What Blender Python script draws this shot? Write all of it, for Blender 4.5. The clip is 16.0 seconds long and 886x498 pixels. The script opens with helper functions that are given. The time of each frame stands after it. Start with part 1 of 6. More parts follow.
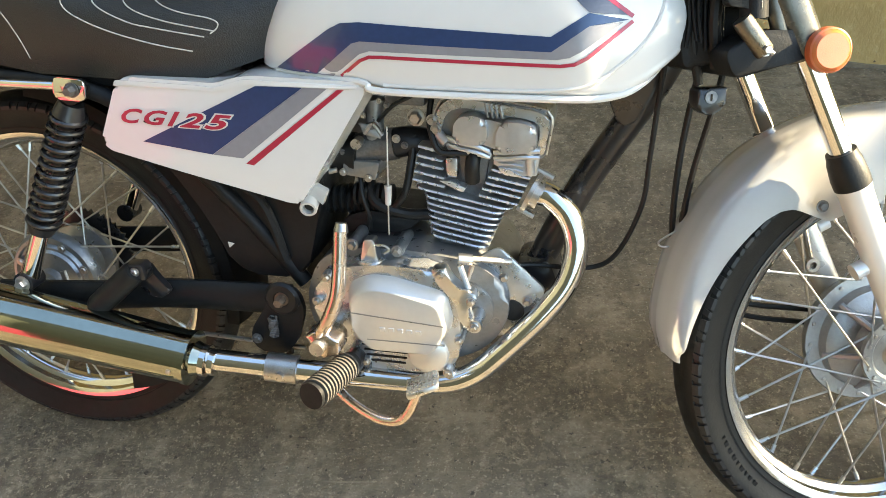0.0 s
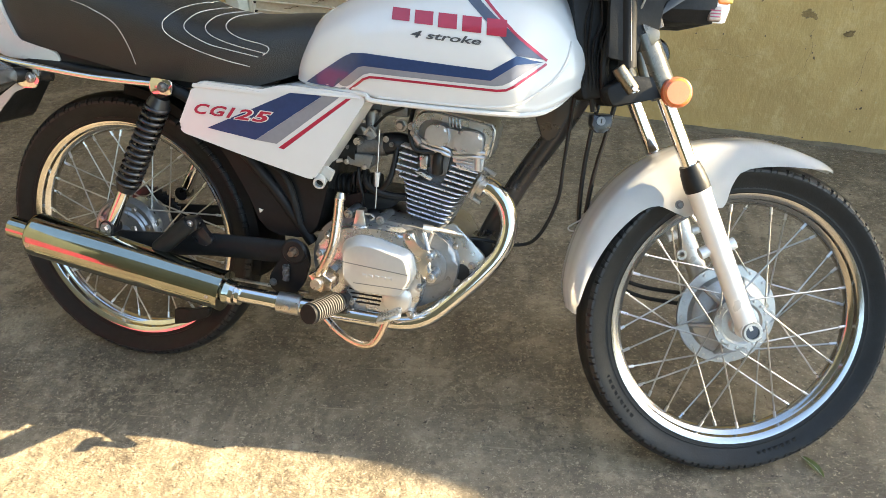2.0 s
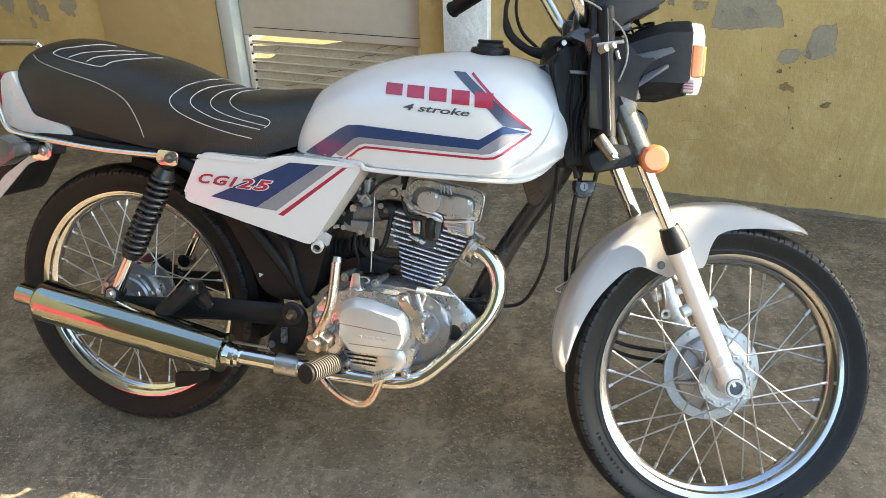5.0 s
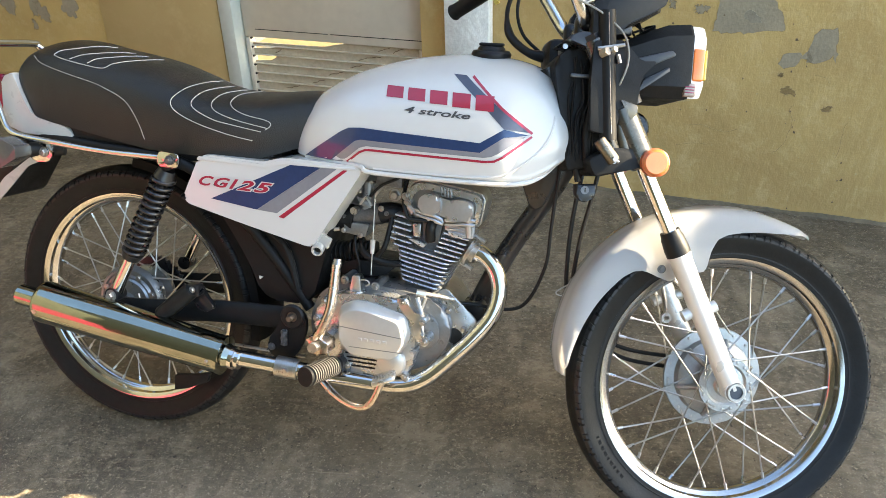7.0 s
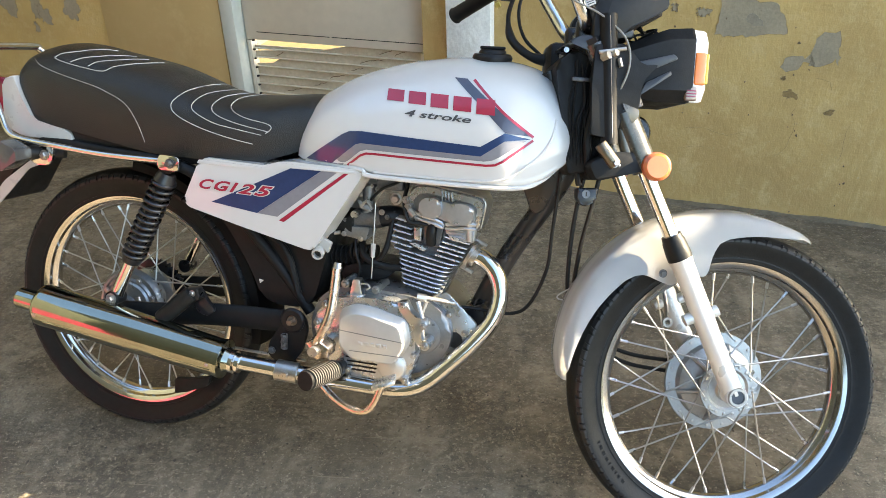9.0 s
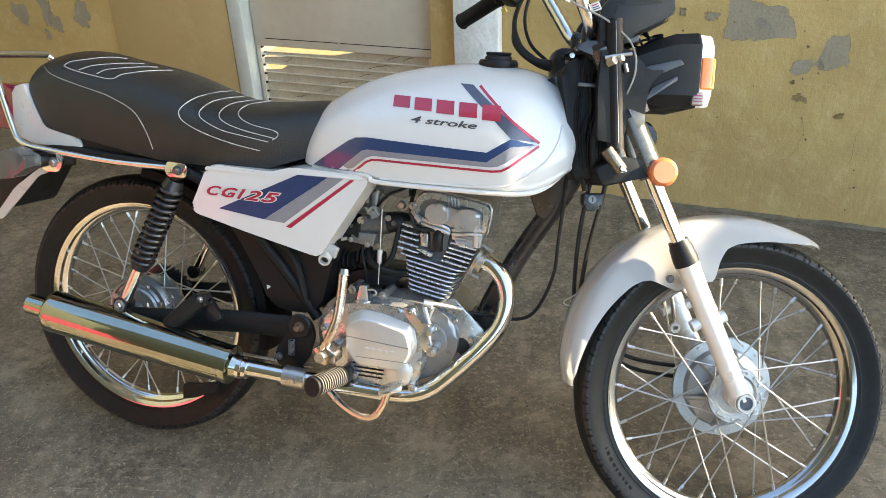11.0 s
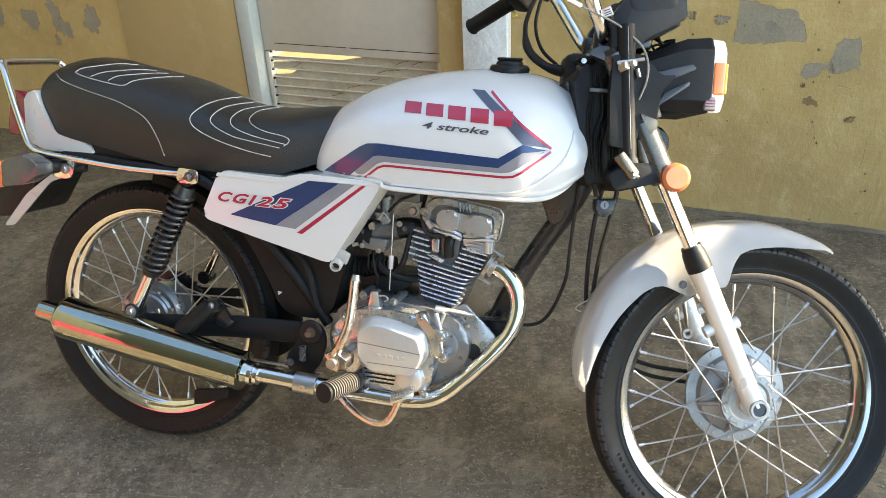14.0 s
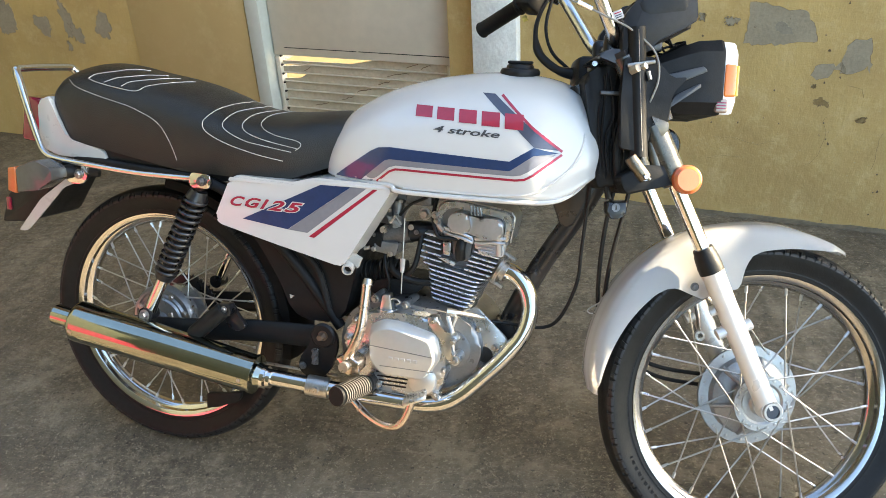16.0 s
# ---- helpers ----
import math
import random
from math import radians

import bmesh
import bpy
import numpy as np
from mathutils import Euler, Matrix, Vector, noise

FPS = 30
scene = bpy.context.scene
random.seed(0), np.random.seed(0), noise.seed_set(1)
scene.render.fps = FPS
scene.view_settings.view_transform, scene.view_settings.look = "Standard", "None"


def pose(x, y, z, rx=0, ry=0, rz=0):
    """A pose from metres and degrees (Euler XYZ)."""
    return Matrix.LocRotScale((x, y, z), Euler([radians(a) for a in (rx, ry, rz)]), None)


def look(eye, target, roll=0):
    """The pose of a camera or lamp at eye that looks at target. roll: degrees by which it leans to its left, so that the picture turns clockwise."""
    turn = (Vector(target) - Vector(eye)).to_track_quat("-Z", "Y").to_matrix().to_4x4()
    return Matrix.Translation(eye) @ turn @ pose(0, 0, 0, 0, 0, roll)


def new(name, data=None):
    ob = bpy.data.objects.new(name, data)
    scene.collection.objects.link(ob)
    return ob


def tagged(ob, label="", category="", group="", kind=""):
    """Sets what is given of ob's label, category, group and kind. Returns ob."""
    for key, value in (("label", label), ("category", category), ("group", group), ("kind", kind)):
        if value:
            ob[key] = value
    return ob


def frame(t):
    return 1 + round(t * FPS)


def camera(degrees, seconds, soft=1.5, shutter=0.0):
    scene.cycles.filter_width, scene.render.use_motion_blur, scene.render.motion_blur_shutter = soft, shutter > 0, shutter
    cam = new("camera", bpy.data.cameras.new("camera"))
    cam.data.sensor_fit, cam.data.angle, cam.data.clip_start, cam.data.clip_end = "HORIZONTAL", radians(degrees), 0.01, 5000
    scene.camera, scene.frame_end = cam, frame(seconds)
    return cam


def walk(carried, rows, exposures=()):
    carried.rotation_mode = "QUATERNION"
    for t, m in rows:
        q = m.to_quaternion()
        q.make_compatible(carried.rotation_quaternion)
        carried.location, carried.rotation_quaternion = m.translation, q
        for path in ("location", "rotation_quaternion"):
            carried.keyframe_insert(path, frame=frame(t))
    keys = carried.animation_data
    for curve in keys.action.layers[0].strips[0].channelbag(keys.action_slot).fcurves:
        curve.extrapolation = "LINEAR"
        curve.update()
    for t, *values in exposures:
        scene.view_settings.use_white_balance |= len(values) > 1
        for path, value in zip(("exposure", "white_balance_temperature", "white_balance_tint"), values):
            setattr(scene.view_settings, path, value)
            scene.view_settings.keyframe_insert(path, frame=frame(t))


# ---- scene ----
cam = camera(56.0, 16.0, soft=0.4)
PATH = [
    (0, (0.224, -0.046, 1.182), (0.064, 1.457, -0.127), -5.8),
    (0.5, (0.287, -0.249, 1.239), (0.062, 1.253, -0.063), -5.4),
    (1, (0.338, -0.427, 1.279), (0.138, 1.105, 0.010), -3.9),
    (1.5, (0.353, -0.462, 1.296), (0.148, 1.110, 0.077), -3.1),
    (2, (0.352, -0.484, 1.307), (0.147, 1.130, 0.145), -1.9),
    (2.5, (0.364, -0.504, 1.315), (0.16, 1.141, 0.196), -2.6),
    (3, (0.37, -0.526, 1.324), (0.164, 1.144, 0.243), -3.3),
    (3.5, (0.374, -0.536, 1.326), (0.167, 1.155, 0.278), -3.3),
    (4, (0.374, -0.541, 1.324), (0.167, 1.161, 0.294), -2.8),
    (6.5, (0.37, -0.551, 1.326), (0.16, 1.161, 0.315), -2.0),
    (7, (0.373, -0.545, 1.325), (0.162, 1.168, 0.314), -2.0),
    (7.5, (0.368, -0.54, 1.323), (0.158, 1.174, 0.313), -2.0),
    (8, (0.362, -0.54, 1.321), (0.152, 1.175, 0.313), -2.0),
    (8.5, (0.367, -0.539, 1.324), (0.156, 1.176, 0.317), -1.9),
    (9, (0.375, -0.539, 1.325), (0.159, 1.176, 0.319), -2.0),
    (11.5, (0.383, -0.537, 1.328), (0.139, 1.18, 0.333), -2.6),
    (12, (0.374, -0.539, 1.327), (0.131, 1.179, 0.332), -2.8),
    (12.5, (0.368, -0.538, 1.327), (0.114, 1.179, 0.334), -2.9),
    (13, (0.372, -0.536, 1.33), (0.116, 1.182, 0.338), -2.8),
    (13.5, (0.375, -0.534, 1.33), (0.117, 1.185, 0.339), -2.9),
    (14, (0.373, -0.533, 1.332), (0.116, 1.185, 0.342), -2.9),
    (14.5, (0.37, -0.534, 1.333), (0.104, 1.185, 0.345), -3.1),
    (15, (0.373, -0.534, 1.335), (0.096, 1.183, 0.348), -3.3),
    (15.5, (0.375, -0.533, 1.333), (0.096, 1.185, 0.349), -3.4),
    (16, (0.369, -0.536, 1.335), (0.09, 1.183, 0.351), -3.5),
]
walk(cam, [(t, look(eye, target, roll)) for t, eye, target, roll in PATH], [(0.0, 3.25, 7150, 3), (1.0, 3.24, 7150, 4), (4.0, 3.23, 6850, 6), (16.0, 3.23, 6850, 6)])

# ---- light ----
SUN_WAY = Vector((2.0, 0.25, 1.0)).normalized()
sun_lamp = new("sun", bpy.data.lights.new("sun", "SUN"))
sun_lamp.data.energy, sun_lamp.data.angle, sun_lamp.data.color = 4.5, radians(0.35), (1.0, 0.83, 0.61)
sun_lamp.matrix_world = Matrix.Translation((3, 1, 6)) @ SUN_WAY.to_track_quat("Z", "Y").to_matrix().to_4x4()
world = bpy.data.worlds.new("world")
scene.world = world
world.use_nodes = True
sky = world.node_tree.nodes.new("ShaderNodeTexSky")
sky.sky_type, sky.sun_disc = "NISHITA", False
sky.sun_elevation = math.asin(SUN_WAY.z)
sky.sun_rotation = math.atan2(SUN_WAY.x, SUN_WAY.y)
world.node_tree.links.new(sky.outputs[0], world.node_tree.nodes["Background"].inputs[0])
world.node_tree.nodes["Background"].inputs[1].default_value = 0.10


# ---- materials ----
def material(name, color, rough=0.5, metal=0.0, coat=0.0, vary=0.0, scale=8.0, bump=0.0, bump_scale=60.0, rough_vary=0.0, specular=None, color2=None, trans=0.0):
    """A principled surface with blotches of two sizes in its colour, its roughness and its relief."""
    m = bpy.data.materials.new(name)
    m.use_nodes = True
    nt = m.node_tree
    b = nt.nodes["Principled BSDF"]
    b.inputs["Base Color"].default_value = (*color, 1)
    b.inputs["Roughness"].default_value, b.inputs["Metallic"].default_value = rough, metal
    b.inputs["Coat Weight"].default_value, b.inputs["Coat Roughness"].default_value = coat, 0.04
    b.inputs["Transmission Weight"].default_value = trans
    if specular is not None:
        b.inputs["Specular IOR Level"].default_value = specular
    co = nt.nodes.new("ShaderNodeTexCoord").outputs["Object"]

    def cloud(size, detail=4.0):
        n = nt.nodes.new("ShaderNodeTexNoise")
        n.inputs["Scale"].default_value, n.inputs["Detail"].default_value = size, detail
        nt.links.new(co, n.inputs["Vector"])
        return n.outputs["Fac"]

    if vary:
        a, c = cloud(scale), cloud(scale * 7.3, 6.0)
        mean = nt.nodes.new("ShaderNodeMix")
        mean.inputs[0].default_value = 0.45
        nt.links.new(a, mean.inputs[2]), nt.links.new(c, mean.inputs[3])
        ramp = nt.nodes.new("ShaderNodeValToRGB")
        ramp.color_ramp.elements[0].position, ramp.color_ramp.elements[1].position = 0.34, 0.68
        lo = color2 or tuple(v * (1 - vary) for v in color)
        hi = tuple(min(1, v * (1 + 0.6 * vary)) for v in color)
        ramp.color_ramp.elements[0].color, ramp.color_ramp.elements[1].color = (*lo, 1), (*hi, 1)
        nt.links.new(mean.outputs[0], ramp.inputs[0]), nt.links.new(ramp.outputs[0], b.inputs["Base Color"])
    if rough_vary:
        r = nt.nodes.new("ShaderNodeMapRange")
        r.inputs[1].default_value, r.inputs[2].default_value = 0.3, 0.7
        r.inputs[3].default_value, r.inputs[4].default_value = max(0.02, rough - rough_vary), rough + rough_vary
        nt.links.new(cloud(scale * 2.1), r.inputs[0]), nt.links.new(r.outputs[0], b.inputs["Roughness"])
    if bump:
        n = nt.nodes.new("ShaderNodeBump")
        n.inputs["Strength"].default_value, n.inputs["Distance"].default_value = bump, 0.004
        nt.links.new(cloud(bump_scale, 5.0), n.inputs["Height"]), nt.links.new(n.outputs[0], b.inputs["Normal"])
    return m


WHITE = material("white_paint", (0.565, 0.560, 0.545), 0.22, coat=0.6, vary=0.03, scale=5, rough_vary=0.05)
PLASTIC_WHITE = material("white_plastic", (0.43, 0.42, 0.395), 0.30, coat=0.2, vary=0.04, scale=9, rough_vary=0.06)
SILVER = material("silver_paint", (0.66, 0.65, 0.62), 0.32, metal=0.25, coat=0.3, vary=0.04, scale=10, rough_vary=0.05)
CHROME = material("chrome", (0.70, 0.69, 0.68), 0.07, metal=1.0, vary=0.05, scale=14, rough_vary=0.04)
ALLOY = material("cast_alloy", (0.52, 0.535, 0.55), 0.29, metal=0.85, vary=0.08, scale=25, bump=0.05, bump_scale=400, rough_vary=0.08)
POLISHED = material("polished_alloy", (0.62, 0.63, 0.64), 0.30, metal=1.0, vary=0.08, scale=18, rough_vary=0.06)
BARRELGREY = material("cylinder_alloy", (0.15, 0.158, 0.17), 0.5, metal=0.5, vary=0.25, scale=40, bump=0.2, bump_scale=300, rough_vary=0.1)
FIN = material("finned_alloy", (0.36, 0.375, 0.40), 0.42, metal=0.6, vary=0.2, scale=40, bump=0.2, bump_scale=300, rough_vary=0.08)
SPOKE = material("galvanised_spoke", (0.44, 0.435, 0.415), 0.36, metal=0.9, vary=0.15, scale=60, rough_vary=0.08)
FINEDGE = material("worn_fin_edge", (0.60, 0.62, 0.65), 0.30, metal=0.75, vary=0.15, scale=60, rough_vary=0.08)
STEEL = material("steel", (0.45, 0.43, 0.40), 0.35, metal=0.9, vary=0.2, scale=60, rough_vary=0.1)
BLACK = material("black_paint", (0.014, 0.014, 0.016), 0.3, coat=0.1, vary=0.3, scale=12, rough_vary=0.08)
PLASTIC = material("black_plastic", (0.013, 0.013, 0.014), 0.40, specular=0.25, vary=0.3, scale=15, bump=0.08, bump_scale=700, rough_vary=0.1)
TREADGREY = material("dusty_tread_rubber", (0.017, 0.0175, 0.018), 0.46, specular=0.35, vary=0.35, scale=30, bump=0.1, bump_scale=250, rough_vary=0.1)
RUBBER = material("rubber", (0.010, 0.0105, 0.0105), 0.48, specular=0.24, vary=0.35, scale=12, bump=0.1, bump_scale=250, rough_vary=0.1)
VINYL = material("seat_vinyl", (0.0145, 0.0155, 0.015), 0.42, vary=0.3, scale=6, bump=0.35, bump_scale=520, rough_vary=0.06)
THREAD = material("white_thread", (0.44, 0.43, 0.40), 0.6, vary=0.2, scale=200)
NAVY = material("navy_decal", (0.016, 0.036, 0.105), 0.25, coat=0.5, vary=0.15, scale=20)
GREY = material("grey_decal", (0.20, 0.20, 0.22), 0.25, coat=0.5, vary=0.1, scale=20)
RED = material("red_decal", (0.33, 0.020, 0.045), 0.25, coat=0.5, vary=0.1, scale=20)
DARKTEXT = material("dark_decal", (0.05, 0.05, 0.055), 0.3, coat=0.4)
AMBER = material("amber_lens", (0.85, 0.22, 0.03), 0.12, coat=0.8, vary=0.1, scale=30)
TAILRED = material("red_lens", (0.20, 0.008, 0.03), 0.1, coat=0.9, vary=0.1, scale=30)
CLEAR = material("clear_lens", (0.74, 0.75, 0.75), 0.06, coat=1.0, vary=0.05, scale=40)


def layered(name, tones, sizes, rough, bumps, stretch=(1, 1, 1), fleck=None, crumb=(0.50, 0.70), patch=0.0):
    """A weathered mineral surface: three tones blended by noise of several sizes, flecks, and relief of two sizes."""
    m = bpy.data.materials.new(name)
    m.use_nodes = True
    nt = m.node_tree
    b = nt.nodes["Principled BSDF"]
    co = nt.nodes.new("ShaderNodeTexCoord").outputs["Object"]
    mp = nt.nodes.new("ShaderNodeMapping")
    mp.inputs["Scale"].default_value = stretch
    nt.links.new(co, mp.inputs["Vector"])

    def cloud(size, detail=5.0, src=co, rough_=0.6):
        n = nt.nodes.new("ShaderNodeTexNoise")
        n.inputs["Scale"].default_value, n.inputs["Detail"].default_value, n.inputs["Roughness"].default_value = size, detail, rough_
        nt.links.new(src, n.inputs["Vector"])
        return n.outputs["Fac"]

    def step(fac, lo, hi):
        r = nt.nodes.new("ShaderNodeMapRange")
        r.inputs[1].default_value, r.inputs[2].default_value = lo, hi
        nt.links.new(fac, r.inputs[0])
        return r.outputs[0]

    def blend(fac, a, c):
        x = nt.nodes.new("ShaderNodeMix")
        x.data_type = "RGBA"
        nt.links.new(fac, x.inputs[0])
        for v, k in ((a, 6), (c, 7)):
            if isinstance(v, tuple):
                x.inputs[k].default_value = (*v, 1)
            else:
                nt.links.new(v, x.inputs[k])
        return x.outputs[2]

    col = blend(step(cloud(sizes[0]), 0.38, 0.62), tones[0], tones[1])
    if patch:
        pale = tuple(0.45 * a + 0.55 * b for a, b in zip(tones[1], tones[2]))
        worn = tuple(0.8 * v for v in tones[0])
        col = blend(step(cloud(patch, 9.0, rough_=0.68), 0.50, 0.62), col, pale)
        col = blend(step(cloud(patch * 1.7, 9.0, mp.outputs[0], rough_=0.70), 0.55, 0.66), col, worn)
    col = blend(step(cloud(sizes[1], 9.0, rough_=0.78), *crumb), col, tones[2])
    if crumb[1] < 0.65:
        col = blend(step(cloud(sizes[1] * 0.31, 8.0, rough_=0.75), 0.54, 0.66), col, tuple(v * 0.55 for v in tones[0]))
    if patch:
        turn = nt.nodes.new("ShaderNodeMapping")
        turn.inputs["Rotation"].default_value, turn.inputs["Scale"].default_value = (0, 0, 0.5), (4, 70, 1)
        nt.links.new(co, turn.inputs["Vector"])
        drag = nt.nodes.new("ShaderNodeMapping")
        drag.inputs["Rotation"].default_value, drag.inputs["Scale"].default_value = (0, 0, -0.1), (11, 1.6, 1)
        nt.links.new(co, drag.inputs["Vector"])
        col = blend(step(cloud(1.0, 4.0, drag.outputs[0]), 0.50, 0.85), col, tuple(0.66 * v for v in tones[0]))
        col = blend(step(cloud(2.3, 7.0, rough_=0.62), 0.50, 0.66), col, tuple(0.58 * a + 0.2 * b for a, b in zip(tones[0], tones[1])))
        col = blend(step(cloud(0.6, 6.0, drag.outputs[0], rough_=0.7), 0.56, 0.74), col, tuple(0.45 * a + 0.55 * b for a, b in zip(tones[1], tones[2])))
        col = blend(step(cloud(30, 5.0, rough_=0.7), 0.56, 0.72), col, tuple(0.8 * v for v in tones[0]))
        col = blend(step(cloud(70, 3.0), 0.655, 0.70), col, tuple(0.5 * v for v in tones[0]))
        col = blend(step(cloud(1.0, 3.0, turn.outputs[0]), 0.655, 0.70), col, tuple(0.6 * a + 0.4 * b for a, b in zip(tones[1], tones[2])))
        col = blend(step(cloud(130, 4.0, rough_=0.7), 0.585, 0.65), col, tones[2])
    if fleck:
        col = blend(step(cloud(fleck[0], 2.0), fleck[1], fleck[1] + 0.05), col, fleck[2])
        col = blend(step(cloud(fleck[0] * 0.45, 3.0), 0.66, 0.72), col, fleck[3])
    nt.links.new(col, b.inputs["Base Color"])
    r = nt.nodes.new("ShaderNodeMapRange")
    r.inputs[1].default_value, r.inputs[2].default_value, r.inputs[3].default_value, r.inputs[4].default_value = 0.35, 0.65, rough - 0.12, rough + 0.12
    nt.links.new(cloud(sizes[1] * 0.7), r.inputs[0]), nt.links.new(r.outputs[0], b.inputs["Roughness"])
    last = None
    for size, strength, dist in bumps:
        n = nt.nodes.new("ShaderNodeBump")
        n.inputs["Strength"].default_value, n.inputs["Distance"].default_value = strength, dist
        nt.links.new(cloud(size, 5.0, mp.outputs[0]), n.inputs["Height"])
        if last is not None:
            nt.links.new(last, n.inputs["Normal"])
        last = n.outputs[0]
    nt.links.new(last, b.inputs["Normal"])
    return m


CONCRETE = layered("concrete", ((0.100, 0.079, 0.053), (0.190, 0.155, 0.106), (0.34, 0.287, 0.202)), (1.9, 60), 0.52, ((14, 0.5, 0.008), (38, 0.8, 0.006), (85, 0.7, 0.005), (210, 0.6, 0.004)), (0.9, 1.3, 1), (300, 0.668, (0.42, 0.37, 0.285), (0.055, 0.044, 0.031)), (0.50, 0.655), patch=6.5)
PLASTER = layered("yellow_plaster", ((0.450, 0.303, 0.114), (0.548, 0.380, 0.143), (0.590, 0.435, 0.205)), (2.6, 11), 0.7, ((11, 0.40, 0.010), (48, 0.55, 0.006), (150, 0.30, 0.004)), (1, 1, 0.8), (170, 0.69, (0.42, 0.31, 0.14), (0.50, 0.385, 0.185)))
SMOOTHPLASTER = layered("smooth_yellow_paint", ((0.465, 0.330, 0.142), (0.520, 0.374, 0.168), (0.555, 0.408, 0.198)), (1.4, 6), 0.6, ((6, 0.25, 0.008), (60, 0.12, 0.003)), (1, 1, 0.5))
BARE = material("bare_plaster", (0.335, 0.280, 0.195), 0.85, vary=0.2, scale=14, bump=0.4, bump_scale=120)
DOORPAINT = material("door_paint", (0.63, 0.56, 0.44), 0.5, vary=0.08, scale=4, bump=0.06, bump_scale=60)
POSTPAINT = material("post_paint", (0.58, 0.60, 0.54), 0.5, vary=0.08, scale=6, bump=0.1, bump_scale=50)
LEAF = material("leaf", (0.21, 0.25, 0.09), 0.4, vary=0.3, scale=60)
ROOFPAINT = material("roof_paint", (0.55, 0.50, 0.42), 0.7, vary=0.1, scale=3)
CASTGREY = material("dull_cast_alloy", (0.30, 0.32, 0.335), 0.34, metal=0.8, vary=0.15, scale=22, bump=0.15, bump_scale=350, rough_vary=0.08)
COVERGREY = material("silver_lacquer", (0.58, 0.57, 0.54), 0.33, metal=0.55, coat=0.2, vary=0.05, scale=16, rough_vary=0.05)
DARKALLOY = material("dark_alloy", (0.15, 0.15, 0.15), 0.45, metal=0.7, vary=0.3, scale=40, bump=0.2, bump_scale=300, rough_vary=0.1)
GREYPLASTIC = material("grey_plastic", (0.06, 0.06, 0.06), 0.22, coat=0.5, vary=0.15, scale=15)
PEGGREY = material("worn_rubber", (0.060, 0.056, 0.048), 0.5, vary=0.3, scale=50)
SLATE = material("slate_decal", (0.055, 0.065, 0.10), 0.25, coat=0.5, vary=0.12, scale=20)
REFLRIM = material("reflector_rim", (0.40, 0.10, 0.04), 0.3, coat=0.4, vary=0.1, scale=40)
CAPBLUE = material("blue_black_cap", (0.03, 0.04, 0.06), 0.3, coat=0.3, vary=0.2, scale=60)
CLIPGREY = material("pale_clip", (0.55, 0.54, 0.50), 0.5, vary=0.1, scale=60)
LOUVRE = material("painted_louvre", (0.52, 0.455, 0.33), 0.38, coat=0.15, vary=0.25, scale=9, rough_vary=0.05)
SHEEN = material("satin_black", (0.085, 0.085, 0.08), 0.28, metal=0.7, vary=0.15, scale=30, rough_vary=0.06)
HUBGREY = material("painted_hub_alloy", (0.36, 0.37, 0.365), 0.36, metal=0.6, vary=0.12, scale=30, bump=0.15, bump_scale=300, rough_vary=0.08)
# dirty chrome whose dark olive tint paints in the green it reflects
MUFFLERCHROME = material("olive_tinted_chrome", (0.35, 0.36, 0.30), 0.10, metal=1.0, vary=0.12, scale=14, rough_vary=0.05)
DULLCHROME = material("weathered_chrome", (0.64, 0.635, 0.62), 0.11, metal=1.0, vary=0.10, scale=14, rough_vary=0.05)
REFLECTOR = material("orange_reflector", (0.42, 0.115, 0.035), 0.14, coat=0.7, vary=0.08, scale=40, bump=0.1, bump_scale=900)
COVERDARK = material("dark_cover_alloy", (0.22, 0.225, 0.23), 0.34, metal=0.6, vary=0.15, scale=30, rough_vary=0.08)
HUMPGREY = material("satin_hump_alloy", (0.47, 0.485, 0.51), 0.34, metal=0.75, vary=0.10, scale=24, rough_vary=0.07)
WORNCHROME = material("browned_chrome", (0.60, 0.52, 0.46), 0.24, metal=1.0, vary=0.12, scale=20, rough_vary=0.08)
MATTE = material("matte_black", (0.010, 0.0105, 0.011), 0.50, specular=0.2, vary=0.3, scale=20, bump=0.1, bump_scale=400, rough_vary=0.1)
EARGREY = material("dark_bracket_paint", (0.022, 0.022, 0.022), 0.36, coat=0.15, vary=0.2, scale=30)
DAMP = material("damp_plaster", (0.27, 0.235, 0.175), 0.85, vary=0.2, scale=30, bump=0.3, bump_scale=120)
GRIMESHADE = material("grimy_shaded_cement", (0.17, 0.135, 0.085), 0.85, vary=0.3, scale=25, bump=0.4, bump_scale=90)
CRACK = material("crack_shadow", (0.24, 0.17, 0.07), 0.9, vary=0.3, scale=60)
BARCHROME = material("brushed_chrome", (0.60, 0.61, 0.62), 0.20, metal=1.0, vary=0.08, scale=30, rough_vary=0.05)
RUSTED = material("rusted_steel", (0.17, 0.12, 0.085), 0.55, metal=0.5, vary=0.4, scale=120, bump=0.3, bump_scale=300)
BRONZE = material("bronzed_steel", (0.16, 0.145, 0.115), 0.35, metal=0.8, vary=0.25, scale=60, rough_vary=0.08)
LAMPYELLOW = material("yellow_lens_edge", (0.85, 0.55, 0.03), 0.12, coat=0.8, vary=0.1, scale=40)
RIMCHROME = material("rim_chrome", (0.42, 0.415, 0.41), 0.17, metal=1.0, vary=0.06, scale=14, rough_vary=0.04)
SMOKED = material("smoked_lens", (0.27, 0.20, 0.17), 0.10, coat=0.9, vary=0.3, scale=120)
KEYYELLOW = material("yellow_button", (0.62, 0.50, 0.12), 0.4, vary=0.1, scale=90)
CABLEGREY = material("cable_sheath", (0.22, 0.22, 0.20), 0.3, coat=0.4, vary=0.2, scale=40)
CLEARDARK = material("dial_glass", (0.02, 0.02, 0.022), 0.08, coat=1.0, vary=0.2, scale=30)
